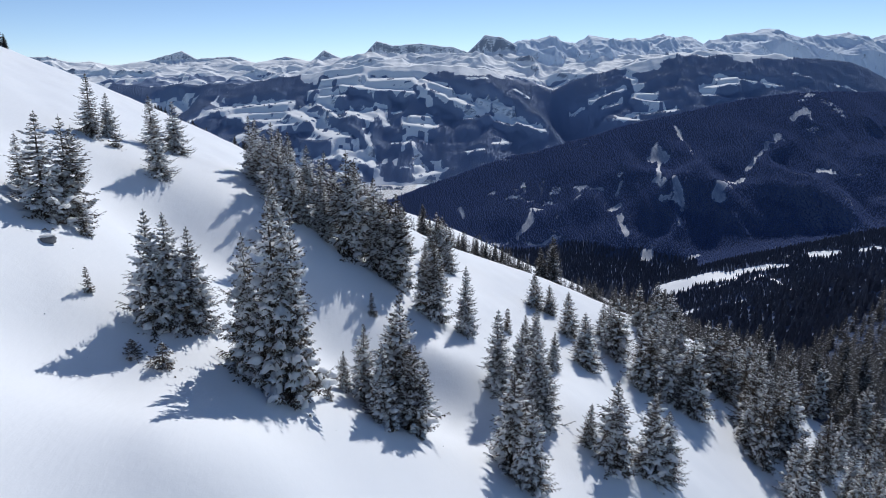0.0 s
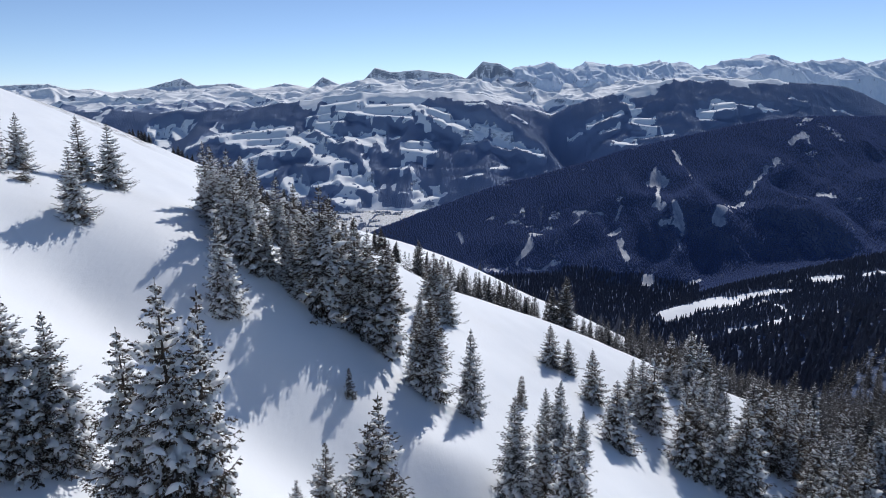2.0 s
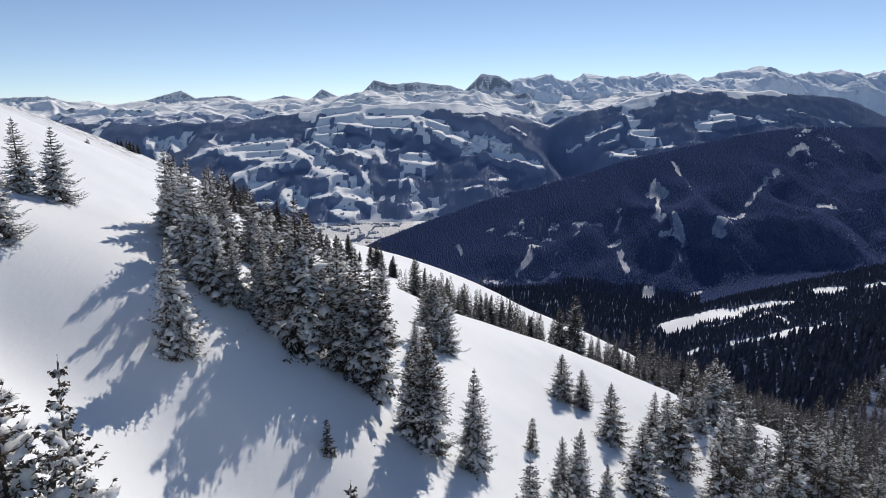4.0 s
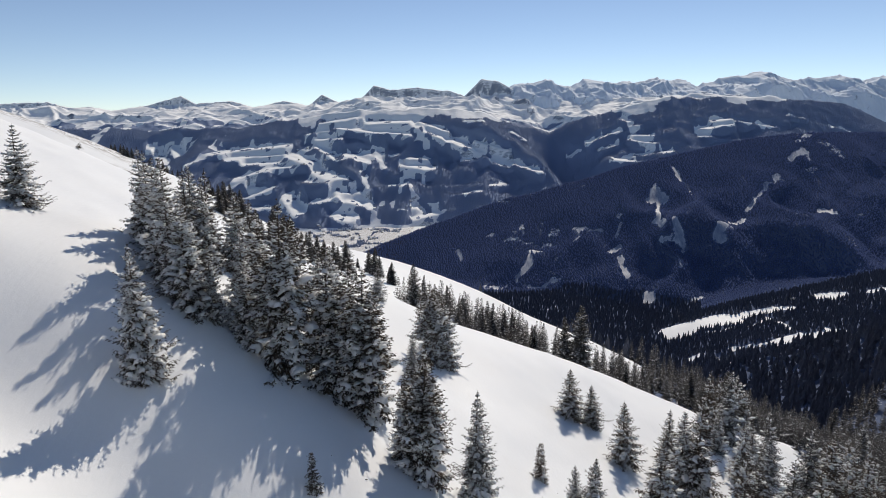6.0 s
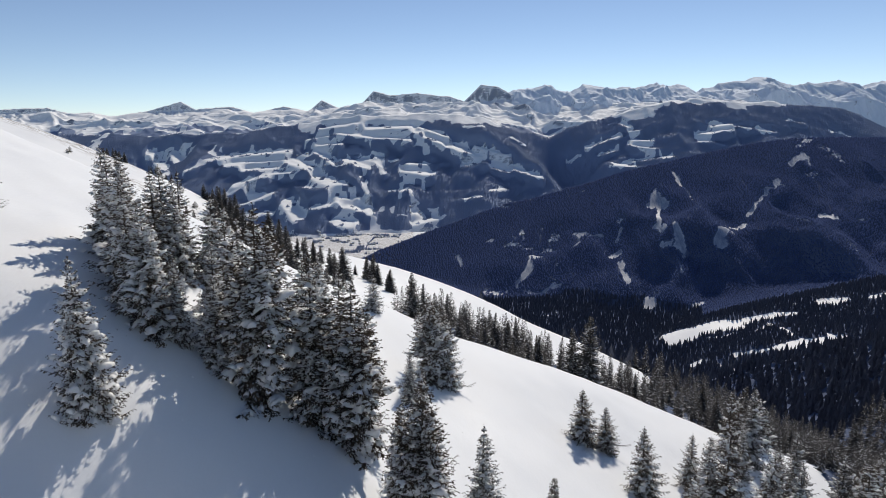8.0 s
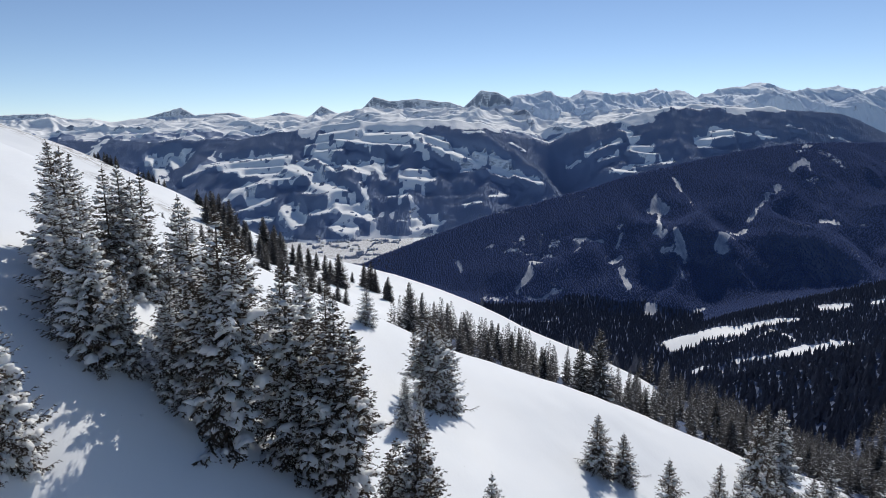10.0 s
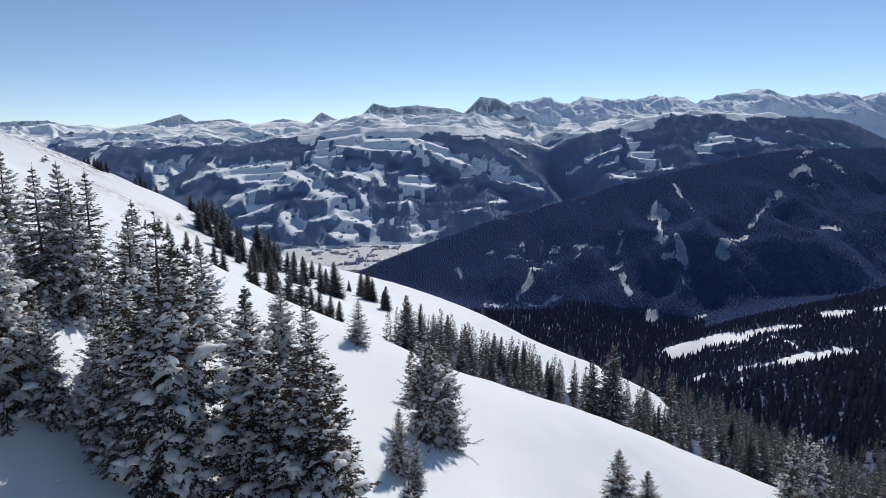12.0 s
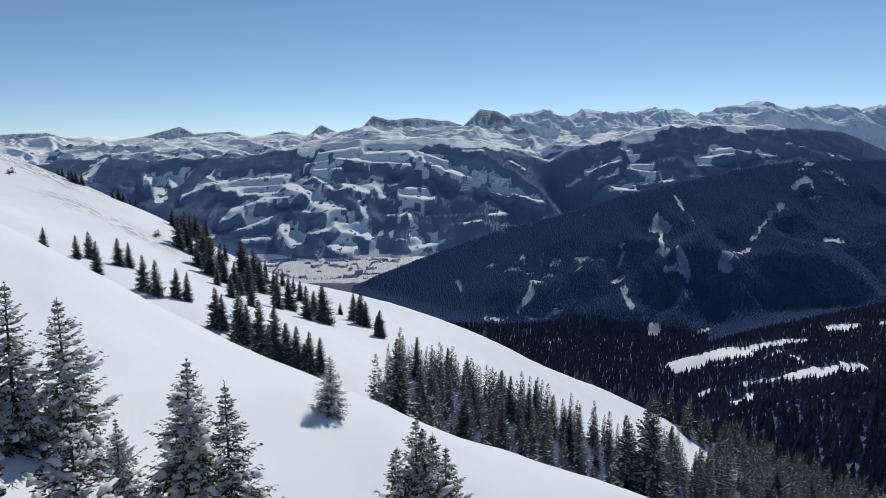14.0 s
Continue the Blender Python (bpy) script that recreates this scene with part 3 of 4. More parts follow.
def snow_clump(rnd, verts, faces, p, out, r, plump, fall):
    """A ragged slab of snow draped over a spray of twigs: thick along the bough, lobed at its rim, falling with the bough."""
    side = Vector((-out.y, out.x, 0))
    n, i = 9, len(verts)
    stretch = rnd.uniform(0.9, 1.5)
    lobe, phase = rnd.choice((2, 3, 3, 4)), rnd.uniform(0, 6.28)
    rim = [1.0 + 0.38 * math.sin(lobe * 6.2832 * k / n + phase) + rnd.uniform(-0.22, 0.22) for k in range(n)]
    for ring, (w, h) in enumerate(((1.0, -0.40), (0.84, 0.35), (0.42, 0.80))):
        for k in range(n):
            a = 6.2832 * (k + 0.4 * ring) / n
            c, d = math.cos(a) * r * w * rim[k] * stretch, math.sin(a) * r * w * rim[k]
            q = p + out * c + side * d
            verts.append((q.x, q.y, q.z + r * plump * (h + rnd.uniform(-0.26, 0.26)) + fall * c - (0.30 * abs(d) if ring == 0 else 0.12 * abs(d))))
    verts.append((p.x, p.y, p.z + r * plump * rnd.uniform(0.7, 1.0)))
    top = i + 3 * n
    for k in range(n):
        m = (k + 1) % n
        faces.extend(((i + k, i + m, i + n + m, i + n + k), (i + n + k, i + n + m, i + 2 * n + m, i + 2 * n + k), (i + 2 * n + k, i + 2 * n + m, top)))


def snow_dab(rnd, verts, faces, p, r):
    """A little snow or rime caught on a twig."""
    i = len(verts)
    for dx, dy, dz in ((1, 0, -0.2), (0, 1, -0.2), (-1, 0, -0.2), (0, -1, -0.2), (0, 0, 0.7)):
        k = r * rnd.uniform(0.6, 1.3)
        verts.append((p.x + dx * k, p.y + dy * k, p.z + dz * k))
    faces.extend(((i, i + 1, i + 4), (i + 1, i + 2, i + 4), (i + 2, i + 3, i + 4), (i + 3, i, i + 4)))


def pad_of_snow(rnd, verts, faces, spine, side, length):
    """A strip of snow along a branch that is seen from far off."""
    span = rnd.uniform(0.25, 0.60)
    s0 = rnd.uniform(0.12, 1.0 - span)
    shift = rnd.uniform(-0.42, 0.42) * length
    broad = rnd.uniform(0.06, 0.12) * (0.5 + 0.4 * min(length, 2.2))
    i = len(verts)
    for k in range(3):
        s = s0 + span * k / 2
        q = min(3, int(s * 4))
        p = spine[q].lerp(spine[q + 1], s * 4 - q) + side * (shift * (s - 0.25))
        swell = (0.6, 1.0, 0.5)[k]
        for off, up in ((-1.0, -0.2), (0.0, 0.8), (1.0, -0.2)):
            w = p + side * (off * broad * swell * rnd.uniform(0.6, 1.4))
            verts.append((w.x, w.y, w.z + up * broad * swell))
    for k in range(2):
        for c in range(2):
            a = i + k * 3 + c
            faces.append((a, a + 1, a + 4, a + 3))


def feather(rnd, verts, faces, root, along, ell):
    """One side shoot: a thin stem with needled twigs on both sides, as narrow slivers."""
    across = along.cross(Vector((0, 0, 1)))
    across = across.normalized() if across.length > 0.01 else Vector((1, 0, 0))
    tip = root + along * ell
    i = len(verts)
    w = 0.025 + 0.03 * ell
    verts += [tuple(root + across * w), tuple(root - across * w), tuple(tip)]
    faces.append((i, i + 1, i + 2))
    count = 4 + int(ell * 7)
    for k in range(count):
        s = (k + rnd.random()) / count
        p = root + along * (ell * s)
        hand = 1 if k % 2 else -1
        size = (0.08 + 0.20 * ell * (1.1 - s)) * rnd.uniform(0.7, 1.5)
        d = along * rnd.uniform(0.5, 1.0) + across * (hand * rnd.uniform(0.45, 1.0)) + Vector((0, 0, rnd.uniform(-0.75, 0.25)))
        d.normalize()
        b = along * (0.034 + 0.12 * size) + Vector((0, 0, rnd.uniform(-0.06, 0.03)))
        i = len(verts)
        verts += [tuple(p - b), tuple(p + b), tuple(p + d * size)]
        faces.append((i, i + 1, i + 2))


def bough_line(root, out, length, pitch, sag):
    """Five points along a bough: out from the trunk, sagging, its tip turned up again."""
    return [root + out * (length * s * math.cos(pitch)) + Vector((0, 0, length * s * math.sin(pitch) - sag * math.sin(s * 2.6) + 0.20 * length * s ** 3))
            for s in (0, 0.25, 0.5, 0.75, 1.0)]


def layered_spruce(rnd, tall, wide, whorls, per, twigs, load, low=0.02, forks=((0, 0, 1.0),), rime=1.0, taper=0.9, spire=0.10):
    """A spruce in clear tiers: flat needled sprays on each bough, lumps of snow on them, a thin leader above."""
    cv, cf, sv, sf = [], [], [], []
    lopsided, turn0 = rnd.uniform(0, 6.28), rnd.uniform(0, 6.28)
    tiers = [rnd.uniform(0.78, 1.14) for _ in range(whorls)]
    for ox, oy, part_h in forks:
        for w in range(whorls):
            f = low + (0.975 - low) * ((w + 0.5) / whorls) ** 0.94
            if len(forks) > 1 and f < 0.42 and (ox or oy):
                continue
            z = tall * part_h * f
            reach = (wide * (1 - f) ** taper * tiers[w] * min(1.0, 0.55 + 3.2 * f) + 0.07) * (0.55 if f > 1 - spire else 1.0)
            lean = smooth(0.3, 0.8, f) if len(forks) > 1 else 0
            cx, cy = ox * (0.4 + 0.6 * lean), oy * (0.4 + 0.6 * lean)
            count = max(4 if f > 0.8 else 6, round(per * (0.45 + 0.65 * (1 - f))))
            turn0 += 2.4
            for b in range(count):
                if rnd.random() < 0.07:
                    continue
                az = turn0 + 6.2832 * (b + rnd.uniform(-0.35, 0.35)) / count
                length = reach * rnd.uniform(0.60, 1.12) * (1 + 0.14 * math.cos(az - lopsided))
                if rnd.random() < 0.07:
                    length *= 1.25
                out = Vector((math.cos(az), math.sin(az), 0))
                side = Vector((-out.y, out.x, 0))
                pitch = -0.42 + 1.10 * f ** 1.8 + rnd.uniform(-0.13, 0.13)
                burden = rnd.random() < load * (0.35 + 0.85 * (1 - f))
                sag = (0.16 + 0.10 * burden) * length * (1 - 0.7 * f) + 0.02
                spine = bough_line(Vector((cx, cy, z + rnd.gauss(0, 0.16) * tall / whorls)), out, length, pitch, sag)
                n = max(3, round(twigs * length / wide) + 2)
                i = len(cv)
                for k in range(5):
                    thick = 0.028 * (1 - 0.2 * k) * (0.4 + length / 3)
                    cv += [tuple(spine[k] + side * thick), tuple(spine[k] - side * thick), tuple(spine[k] - Vector((0, 0, 1.6 * thick)))]
                for k in range(4):
                    a = i + 3 * k
                    cf += [(a, a + 3, a + 4, a + 1), (a + 1, a + 4, a + 5, a + 2), (a + 2, a + 5, a + 3, a)]
                for j in range(n):
                    s = 0.10 + 0.90 * (j + rnd.random() * 0.7) / n
                    q = min(3, int(s * 4))
                    p = spine[q].lerp(spine[q + 1], s * 4 - q)
                    ell = (0.13 + 0.34 * min(length, 2.2) * (1.04 - s) * min(1.0, 0.45 + 2.0 * s)) * rnd.uniform(0.75, 1.25)
                    turn = (1 if j % 2 else -1) * rnd.uniform(0.55, 1.0) if s < 0.92 else rnd.uniform(-0.25, 0.25)
                    d = out * math.cos(turn) + side * math.sin(turn)
                    d.z = math.sin(pitch) * 0.4 - rnd.uniform(0.02, 0.42) * (1 - f)
                    d.normalize()
                    feather(rnd, cv, cf, p, d, ell)
                    if rnd.random() < 0.36 * rime:
                        snow_dab(rnd, sv, sf, p + d * (ell * rnd.uniform(0.2, 0.9)) + Vector((0, 0, 0.03)), rnd.uniform(0.03, 0.075))
                if burden:
                    for _ in range(rnd.choice((2, 2, 3, 3, 4) if length > 0.9 else (1, 2, 2))):
                        s = rnd.uniform(0.15, 0.80)
                        q = min(3, int(s * 4))
                        p = spine[q].lerp(spine[q + 1], s * 4 - q) + side * (rnd.uniform(-0.30, 0.30) * length * (1 - 0.6 * s))
                        r = (0.070 + 0.080 * min(length, 2.2)) * rnd.choice((0.45, 0.6, 0.8, 1.0, 1.2, 1.45))
                        fall = max(-0.7, min(0.5, (spine[q + 1].z - spine[q].z) / (0.25 * length)))
                        snow_clump(rnd, sv, sf, p, out, r, rnd.uniform(0.45, 0.85), fall)
        tip = Vector((ox, oy, tall * part_h))
        feather(rnd, cv, cf, tip - Vector((0, 0, tall * 0.06)), Vector((0.02, 0.01, 1)).normalized(), tall * 0.065)
    return cv, cf, sv, sf


def far_spruce(rnd, tall, wide, whorls, per, twigs, load, low=0.015):
    """Needles and snow of a spruce that is seen from far off."""
    cv, cf, sv, sf = [], [], [], []
    lopsided = rnd.uniform(0, 6.28)
    tiers = [rnd.uniform(0.8, 1.15) for _ in range(whorls)]
    for w in range(whorls):
        f = low + (0.985 - low) * (w + 0.5) / whorls
        reach = wide * (1 - f) ** 0.92 * tiers[w] * min(1.0, 0.6 + 3.0 * f) + 0.09
        for b in range(max(4, round(per * (0.55 + 0.6 * (1 - f))))):
            az = rnd.uniform(0, 6.2832)
            length = reach * rnd.uniform(0.62, 1.12) * (1 + 0.12 * math.cos(az - lopsided))
            out = Vector((math.cos(az), math.sin(az), 0))
            side = Vector((-out.y, out.x, 0))
            pitch = -0.50 + 1.15 * f ** 1.6 + rnd.uniform(-0.16, 0.16)
            spine = bough_line(Vector((0, 0, tall * f + rnd.uniform(-0.3, 0.3) * tall / whorls)), out, length, pitch, 0.20 * length * (1 - f) + 0.03)
            n = max(3, round(twigs * length / wide) + 2)
            for j in range(n):
                s = 0.02 + 0.98 * (j + rnd.random() * 0.8) / n
                q = min(3, int(s * 4))
                p = spine[q].lerp(spine[q + 1], s * 4 - q)
                ell = (0.17 + 0.26 * min(length, 2.4) * (1.05 - s)) * rnd.uniform(0.7, 1.25)
                turn = (1 if j % 2 else -1) * rnd.uniform(0.35, 1.05) if s < 0.93 else rnd.uniform(-0.2, 0.2)
                d = out * math.cos(turn) + side * math.sin(turn)
                d.z = math.sin(pitch) * 0.5 - rnd.uniform(0.05, 0.45) * (1 - f)
                d.normalize()
                cross = d.cross(Vector((0, 0, 1))).normalized()
                half = ell * rnd.uniform(0.13, 0.22) + 0.02
                tip, mid, drop = p + d * ell, p + d * (ell * 0.45), Vector((0, 0, -half))
                i = len(cv)
                cv += [tuple(p), tuple(mid + cross * half * 1.7), tuple(tip), tuple(mid - cross * half * 1.6 + drop * 2.0)]
                cf += [(i, i + 1, i + 2), (i, i + 2, i + 3)]
            if rnd.random() < load * (0.35 + 0.9 * (1 - f)):
                pad_of_snow(rnd, sv, sf, spine, side, length)
    return cv, cf, sv, sf


def spruce(seed, needles, far=False, **shape):
    """One spruce as trunk, crown and clinging snow."""
    rnd = random.Random(seed)
    cv, cf, sv, sf = (far_spruce if far else layered_spruce)(rnd, **shape)
    tall = shape["tall"]
    thing = new("spruce_tree")
    for part_name, me in (("trunk", trunk_mesh(rnd, tall)), ("crown", mesh_of("crown", cv, cf, needles)), ("snow_load", mesh_of("snow_load", sv, sf, LOAD, True))):
        ob = new(part_name, me)
        ob.parent = thing
        if part_name != "trunk":
            tagged(ob, kind="stuff")
    return thing


KINDS = {
    "laden": dict(seed=41, tall=10, wide=3.5, whorls=25, per=13, twigs=15, load=1.8, needles=NEEDLES, rime=2.0),
    "gaunt": dict(seed=42, tall=10, wide=3.2, whorls=25, per=11, twigs=14, load=1.15, needles=NEEDLES, spire=0.18, rime=1.5),
    "forked": dict(seed=43, tall=10, wide=3.0, whorls=25, per=10, twigs=13, load=1.15, needles=NEEDLES, forks=((0.0, 0.0, 1.0), (0.9, 0.6, 0.93), (-0.8, 0.7, 0.88), (-0.3, -1.0, 0.82))),
    "frosted": dict(seed=44, tall=10, wide=3.1, whorls=26, per=12, twigs=14, load=0.85, needles=RIMED, rime=1.8),
    "broad": dict(seed=11, tall=10, wide=3.6, whorls=24, per=12, twigs=13, load=1.35, needles=NEEDLES),
    "slim": dict(seed=12, tall=10, wide=2.9, whorls=26, per=10, twigs=12, load=0.75, needles=NEEDLES),
    "ragged": dict(seed=13, tall=10, wide=3.4, whorls=22, per=11, twigs=13, load=1.25, needles=NEEDLES, spire=0.15),
    "rimed": dict(seed=14, tall=10, wide=3.1, whorls=25, per=11, twigs=12, load=0.6, needles=RIMED, rime=1.1),
    "twin": dict(seed=15, tall=10, wide=3.0, whorls=24, per=10, twigs=13, load=1.0, needles=NEEDLES, forks=((0.0, 0.0, 1.0), (0.8, 0.3, 0.9))),
    "young": dict(seed=16, tall=4, wide=1.2, whorls=14, per=8, twigs=7, load=0.45, needles=NEEDLES),
    "shrub": dict(seed=17, tall=2, wide=1.5, whorls=7, per=9, twigs=8, load=0.4, needles=NEEDLES),
    "plain_dark": dict(seed=21, tall=10, wide=2.9, whorls=34, per=14, twigs=14, load=0.38, needles=SHADED, far=True),
    "plain_slim": dict(seed=22, tall=10, wide=2.4, whorls=34, per=13, twigs=13, load=0.30, needles=SHADED, far=True),
    "plain_rimed": dict(seed=23, tall=10, wide=3.0, whorls=34, per=13, twigs=15, load=0.6, needles=RIMED, far=True),
}
LABELS = {
    "laden": "broad spruce bowed under thick clumps of snow", "gaunt": "ragged spruce with bare leader and snowy boughs",
    "forked": "many-topped spruce with snow caught between its boughs", "frosted": "frost-white spruce with snow along every bough",
    "broad": "broad dark spruce loaded with clumps of snow", "slim": "slender dark spruce with snow on its branches",
    "ragged": "ragged spruce with snow pillows on drooping branches", "rimed": "grey-white spruce frosted with rime on the snow slope",
    "twin": "double-topped spruce loaded with heavy snow", "young": "young spruce standing alone on the snow",
    "shrub": "low snow-dusted shrub poking out of the snow", "plain_dark": "dark green spruce dusted with snow on the slope",
    "plain_slim": "slim dark spruce in a dense stand", "plain_rimed": "pale rimed spruce at the edge of the woods",
}
MADE = {}
PLANTED = []


def plant(kind, x, y, tall, group, width=1.0, turn=None):
    """One tree at x, y with its foot in the snow."""
    spec = KINDS[kind]
    s = tall / spec["tall"]
    turn = random.uniform(0, 6.2832) if turn is None else turn
    m = Matrix.LocRotScale((x, y, float(land(x, y)) - 0.10), Euler((random.uniform(-0.025, 0.025), random.uniform(-0.025, 0.025), turn)), (s * width, s * width, s))
    if kind not in MADE:
        MADE[kind] = spruce(**spec)
        MADE[kind].matrix_basis = m
        ob = MADE[kind]
    else:
        k = MADE[kind].scale
        ob = copy_thing(MADE[kind], m @ Matrix.Diagonal((1 / k[0], 1 / k[1], 1 / k[2], 1)))
    tagged(ob, LABELS[kind], "shrub" if kind == "shrub" else "tree", group)
    PLANTED.append((x, y))
    return ob


def stand(group, kinds, places, width=1.0, twins=0.0):
    """Trees at places fitted to the camera's view; a share of them with a smaller neighbour at their foot."""
    for i, (x, y, tall) in enumerate(places):
        if random.random() < twins:
            plant(kinds[0], x + random.uniform(0.8, 2.2), y + random.uniform(-1.5, 2.5), tall * random.uniform(0.6, 0.95), group, width)
        plant(kinds[i % len(kinds)], x, y, tall, group, width * random.uniform(0.92, 1.1))


random.seed(5)
stand("spruces high on the slope", ("slim", "broad", "broad"), [(-37.7, 85.6, 6.8), (-35.7, 87.4, 6.9), (-32.6, 74.3, 6.3), (-40.8, 76.6, 7.3), (-40.6, 80.0, 5.3)], 1.2)
stand("spruces on the upper slope", ("slim", "ragged", "twin"), [(-33.8, 51.7, 4.9), (-31.1, 50.0, 8.2), (-30.7, 52.7, 8.4)], 1.2)
stand("clump of spruces", ("laden",), [(-20.5, 43.8, 8.4), (-19.7, 44.7, 8.3), (-18.5, 45.6, 7.7)], 0.98)
stand("tall spruces close together", ("laden", "laden", "gaunt"), [(-13.6, 43.3, 10.7), (-11.7, 42.9, 14.0), (-10.8, 43.6, 13.9)], 0.82)
stand("spruces below the tall ones", ("gaunt", "gaunt", "laden", "gaunt", "forked"), [(-8.3, 50.5, 4.0), (-6.7, 50.2, 7.5), (-4.7, 47.4, 7.2), (-4.5, 51.5, 10.0), (-2.3, 49.2, 8.4), (-3.4, 51.2, 12.2)], 0.92)
stand("front row of spruces", ("laden", "gaunt", "laden", "forked", "gaunt", "forked", "laden"),
      [(-18.9, 79.7, 8.6), (-20.2, 80.4, 8.8), (-15.0, 80.2, 6.5), (-12.2, 80.0, 13.2), (-8.8, 81.8, 12.2), (-5.9, 81.6, 12.6)], 1.02)
# the second is added to block the sun from a gap in the row's shadow
stand("slender spruces beside the row", ("gaunt",), [(-17.3, 80.0, 6.2), (-15.6, 82.0, 8.4)], 0.8)
stand("spruce in front of the row", ("laden",), [(-18.9, 71.2, 8.6)], 0.9)
stand("back row of spruces", ("ragged", "gaunt", "laden", "slim", "broad", "ragged"),
      [(-24.9, 87.6, 8.6), (-26.6, 92.6, 7.8), (-23.3, 92.8, 8.8), (-22.3, 93.9, 9.0), (-19.9, 94.7, 8.6), (-18.6, 97.3, 7.6), (-17.0, 98.5, 7.8), (-10.8, 88.1, 9.7),
       (-11.6, 98.9, 8.2), (-9.4, 98.1, 8.6), (-21.3, 90.3, 8.4), (-15.8, 85.4, 9.9), (-26.4, 90.0, 8.4), (-14.0, 97.0, 4.2), (-23.6, 86.2, 7.4), (-22.2, 88.6, 8.6), (-21.6, 83.0, 9.8)], 1.05)
stand("spruces below the row", ("forked", "forked", "gaunt", "frosted", "frosted", "gaunt", "frosted"), [(-1.2, 104.8, 9.8), (-1.1, 75.9, 10.6), (-2.5, 77.1, 7.0), (2.7, 76.3, 8.9), (-2.8, 95.7, 5.0), (0.6, 105.6, 8.4), (-1.5, 94.6, 4.2)], 0.97)
stand("spruces on the open snow", ("slim", "slim", "slim", "broad"), [(15.3, 103.9, 6.1), (18.0, 104.1, 5.2), (19.7, 96.3, 7.5), (20.2, 85.8, 7.9)], 1.4)
stand("lower spruces", ("frosted", "gaunt", "laden", "frosted"), [(5.9, 64.9, 9.3), (8.6, 66.5, 7.8), (9.6, 61.7, 10.2), (11.4, 64.8, 5.8), (10.0, 60.1, 7.4), (6.2, 51.5, 10.2), (7.3, 49.0, 8.4), (11.6, 76.5, 7.6), (10.7, 78.2, 5.8), (14.0, 76.5, 5.4)])
stand("spruces on the lower slope", ("broad", "slim", "ragged", "broad"), [(16.9, 57.2, 8.9), (14.7, 58.6, 4.7), (21.1, 58.3, 9.5), (22.9, 59.6, 7.5)], 1.12)
stand("spruces at the edge of the woods", ("slim", "ragged", "slim", "rimed", "broad"),
      [(27.5, 95.6, 11.8), (26.6, 97.6, 8.7), (29.0, 88.0, 11.1), (33.9, 88.4, 12.2), (37.0, 89.3, 12.4),
       (46.6, 102.4, 12.5), (50.9, 105.3, 11.8), (48.0, 92.3, 12.6), (48.9, 89.2, 13.3), (53.2, 90.0, 14.2), (50.2, 79.6, 7.2), (49.3, 133.3, 9.8), (45.5, 131.2, 8.1), (40.3, 109.4, 6.1)], 1.12, 0.75)
stand("frosted spruces along the woods", ("rimed", "slim", "rimed", "ragged"), [(46.6, 107.3, 10.6), (49.6, 108.3, 10.8), (75.6, 139.2, 9.5), (62.7, 124.2, 9.5), (40.4, 116.9, 10.7), (36.6, 115.0, 9.1), (37.9, 100.7, 8.4), (35.8, 102.6, 8.0), (35.7, 109.1, 6.2), (26.8, 102.4, 6.4), (43.5, 111.5, 9.0), (55.5, 116.0, 10.0)], 1.12)
stand("young spruces", ("young",), [(-8.1, 70.1, 2.8), (-8.8, 45.5, 2.2), (-24.8, 43.3, 2.0), (9.0, 85.1, 3.7), (-28.6, 50.6, 2.6)])
stand("spruce on the rim", ("rimed",), [(-8.6, 120.2, 5.0)], 1.35)
stand("shrubs in the snow", ("shrub",), [(-20.3, 39.4, 1.4), (-18.3, 39.4, 1.9), (-38.2, 76.7, 1.8), (-89.5, 274.0, 2.0), (-90.1, 277.4, 2.2), (-129.8, 268.2, 1.7), (-130.8, 271.6, 2.0)])
stand("wind-bent spruces on the crest", ("plain_dark",), [(-82.2, 125.6, 3.6), (-80.6, 125.2, 2.6), (-133.0, 302.0, 3.0), (-130.0, 300.4, 3.9), (-127.6, 298.1, 4.2), (-126.4, 298.3, 4.2), (-125.8, 300.8, 4.3), (-135.0, 303.0, 2.5), (-117.5, 305.0, 3.2), (-115.5, 305.5, 4.4), (-114.0, 306.0, 3.4), (-112.0, 306.0, 2.4), (-110.0, 306.5, 3.2), (-96.0, 307.0, 4.0)], 1.35)
stand("rimed spruces behind the rim", ("plain_rimed",), [(24.6, 140, 13.5), (22.0, 141, 11.0), (20.0, 164, 7.5), (-4.5, 138, 9.0), (49, 136, 10)])
stand("spruces on the far shoulder", ("plain_dark", "plain_slim"),
      [(-65.2, 176.6, 3.6), (-59.9, 176.7, 4.1), (-60.8, 182.3, 5.1), (-53.8, 171.3, 5.4), (-57.4, 185.5, 5.2), (-57.2, 188.6, 4.8), (-45.7, 169.3, 6.0), (-43.5, 168.6, 6.0), (-42.0, 172.2, 5.1),
       (-40.6, 173.1, 5.0), (-32.8, 163.7, 6.3), (-31.9, 163.9, 5.5), (-28.7, 161.1, 7.7), (-27.7, 161.8, 5.8), (-25.2, 159.0, 8.3), (-22.8, 158.4, 8.5), (-21.4, 158.8, 6.5), (-20.0, 159.0, 6.5),
       (-18.3, 159.2, 6.3), (-17.1, 160.8, 5.4), (-19.2, 159.8, 4.1), (-24.0, 159.3, 4.9)], 1.22)
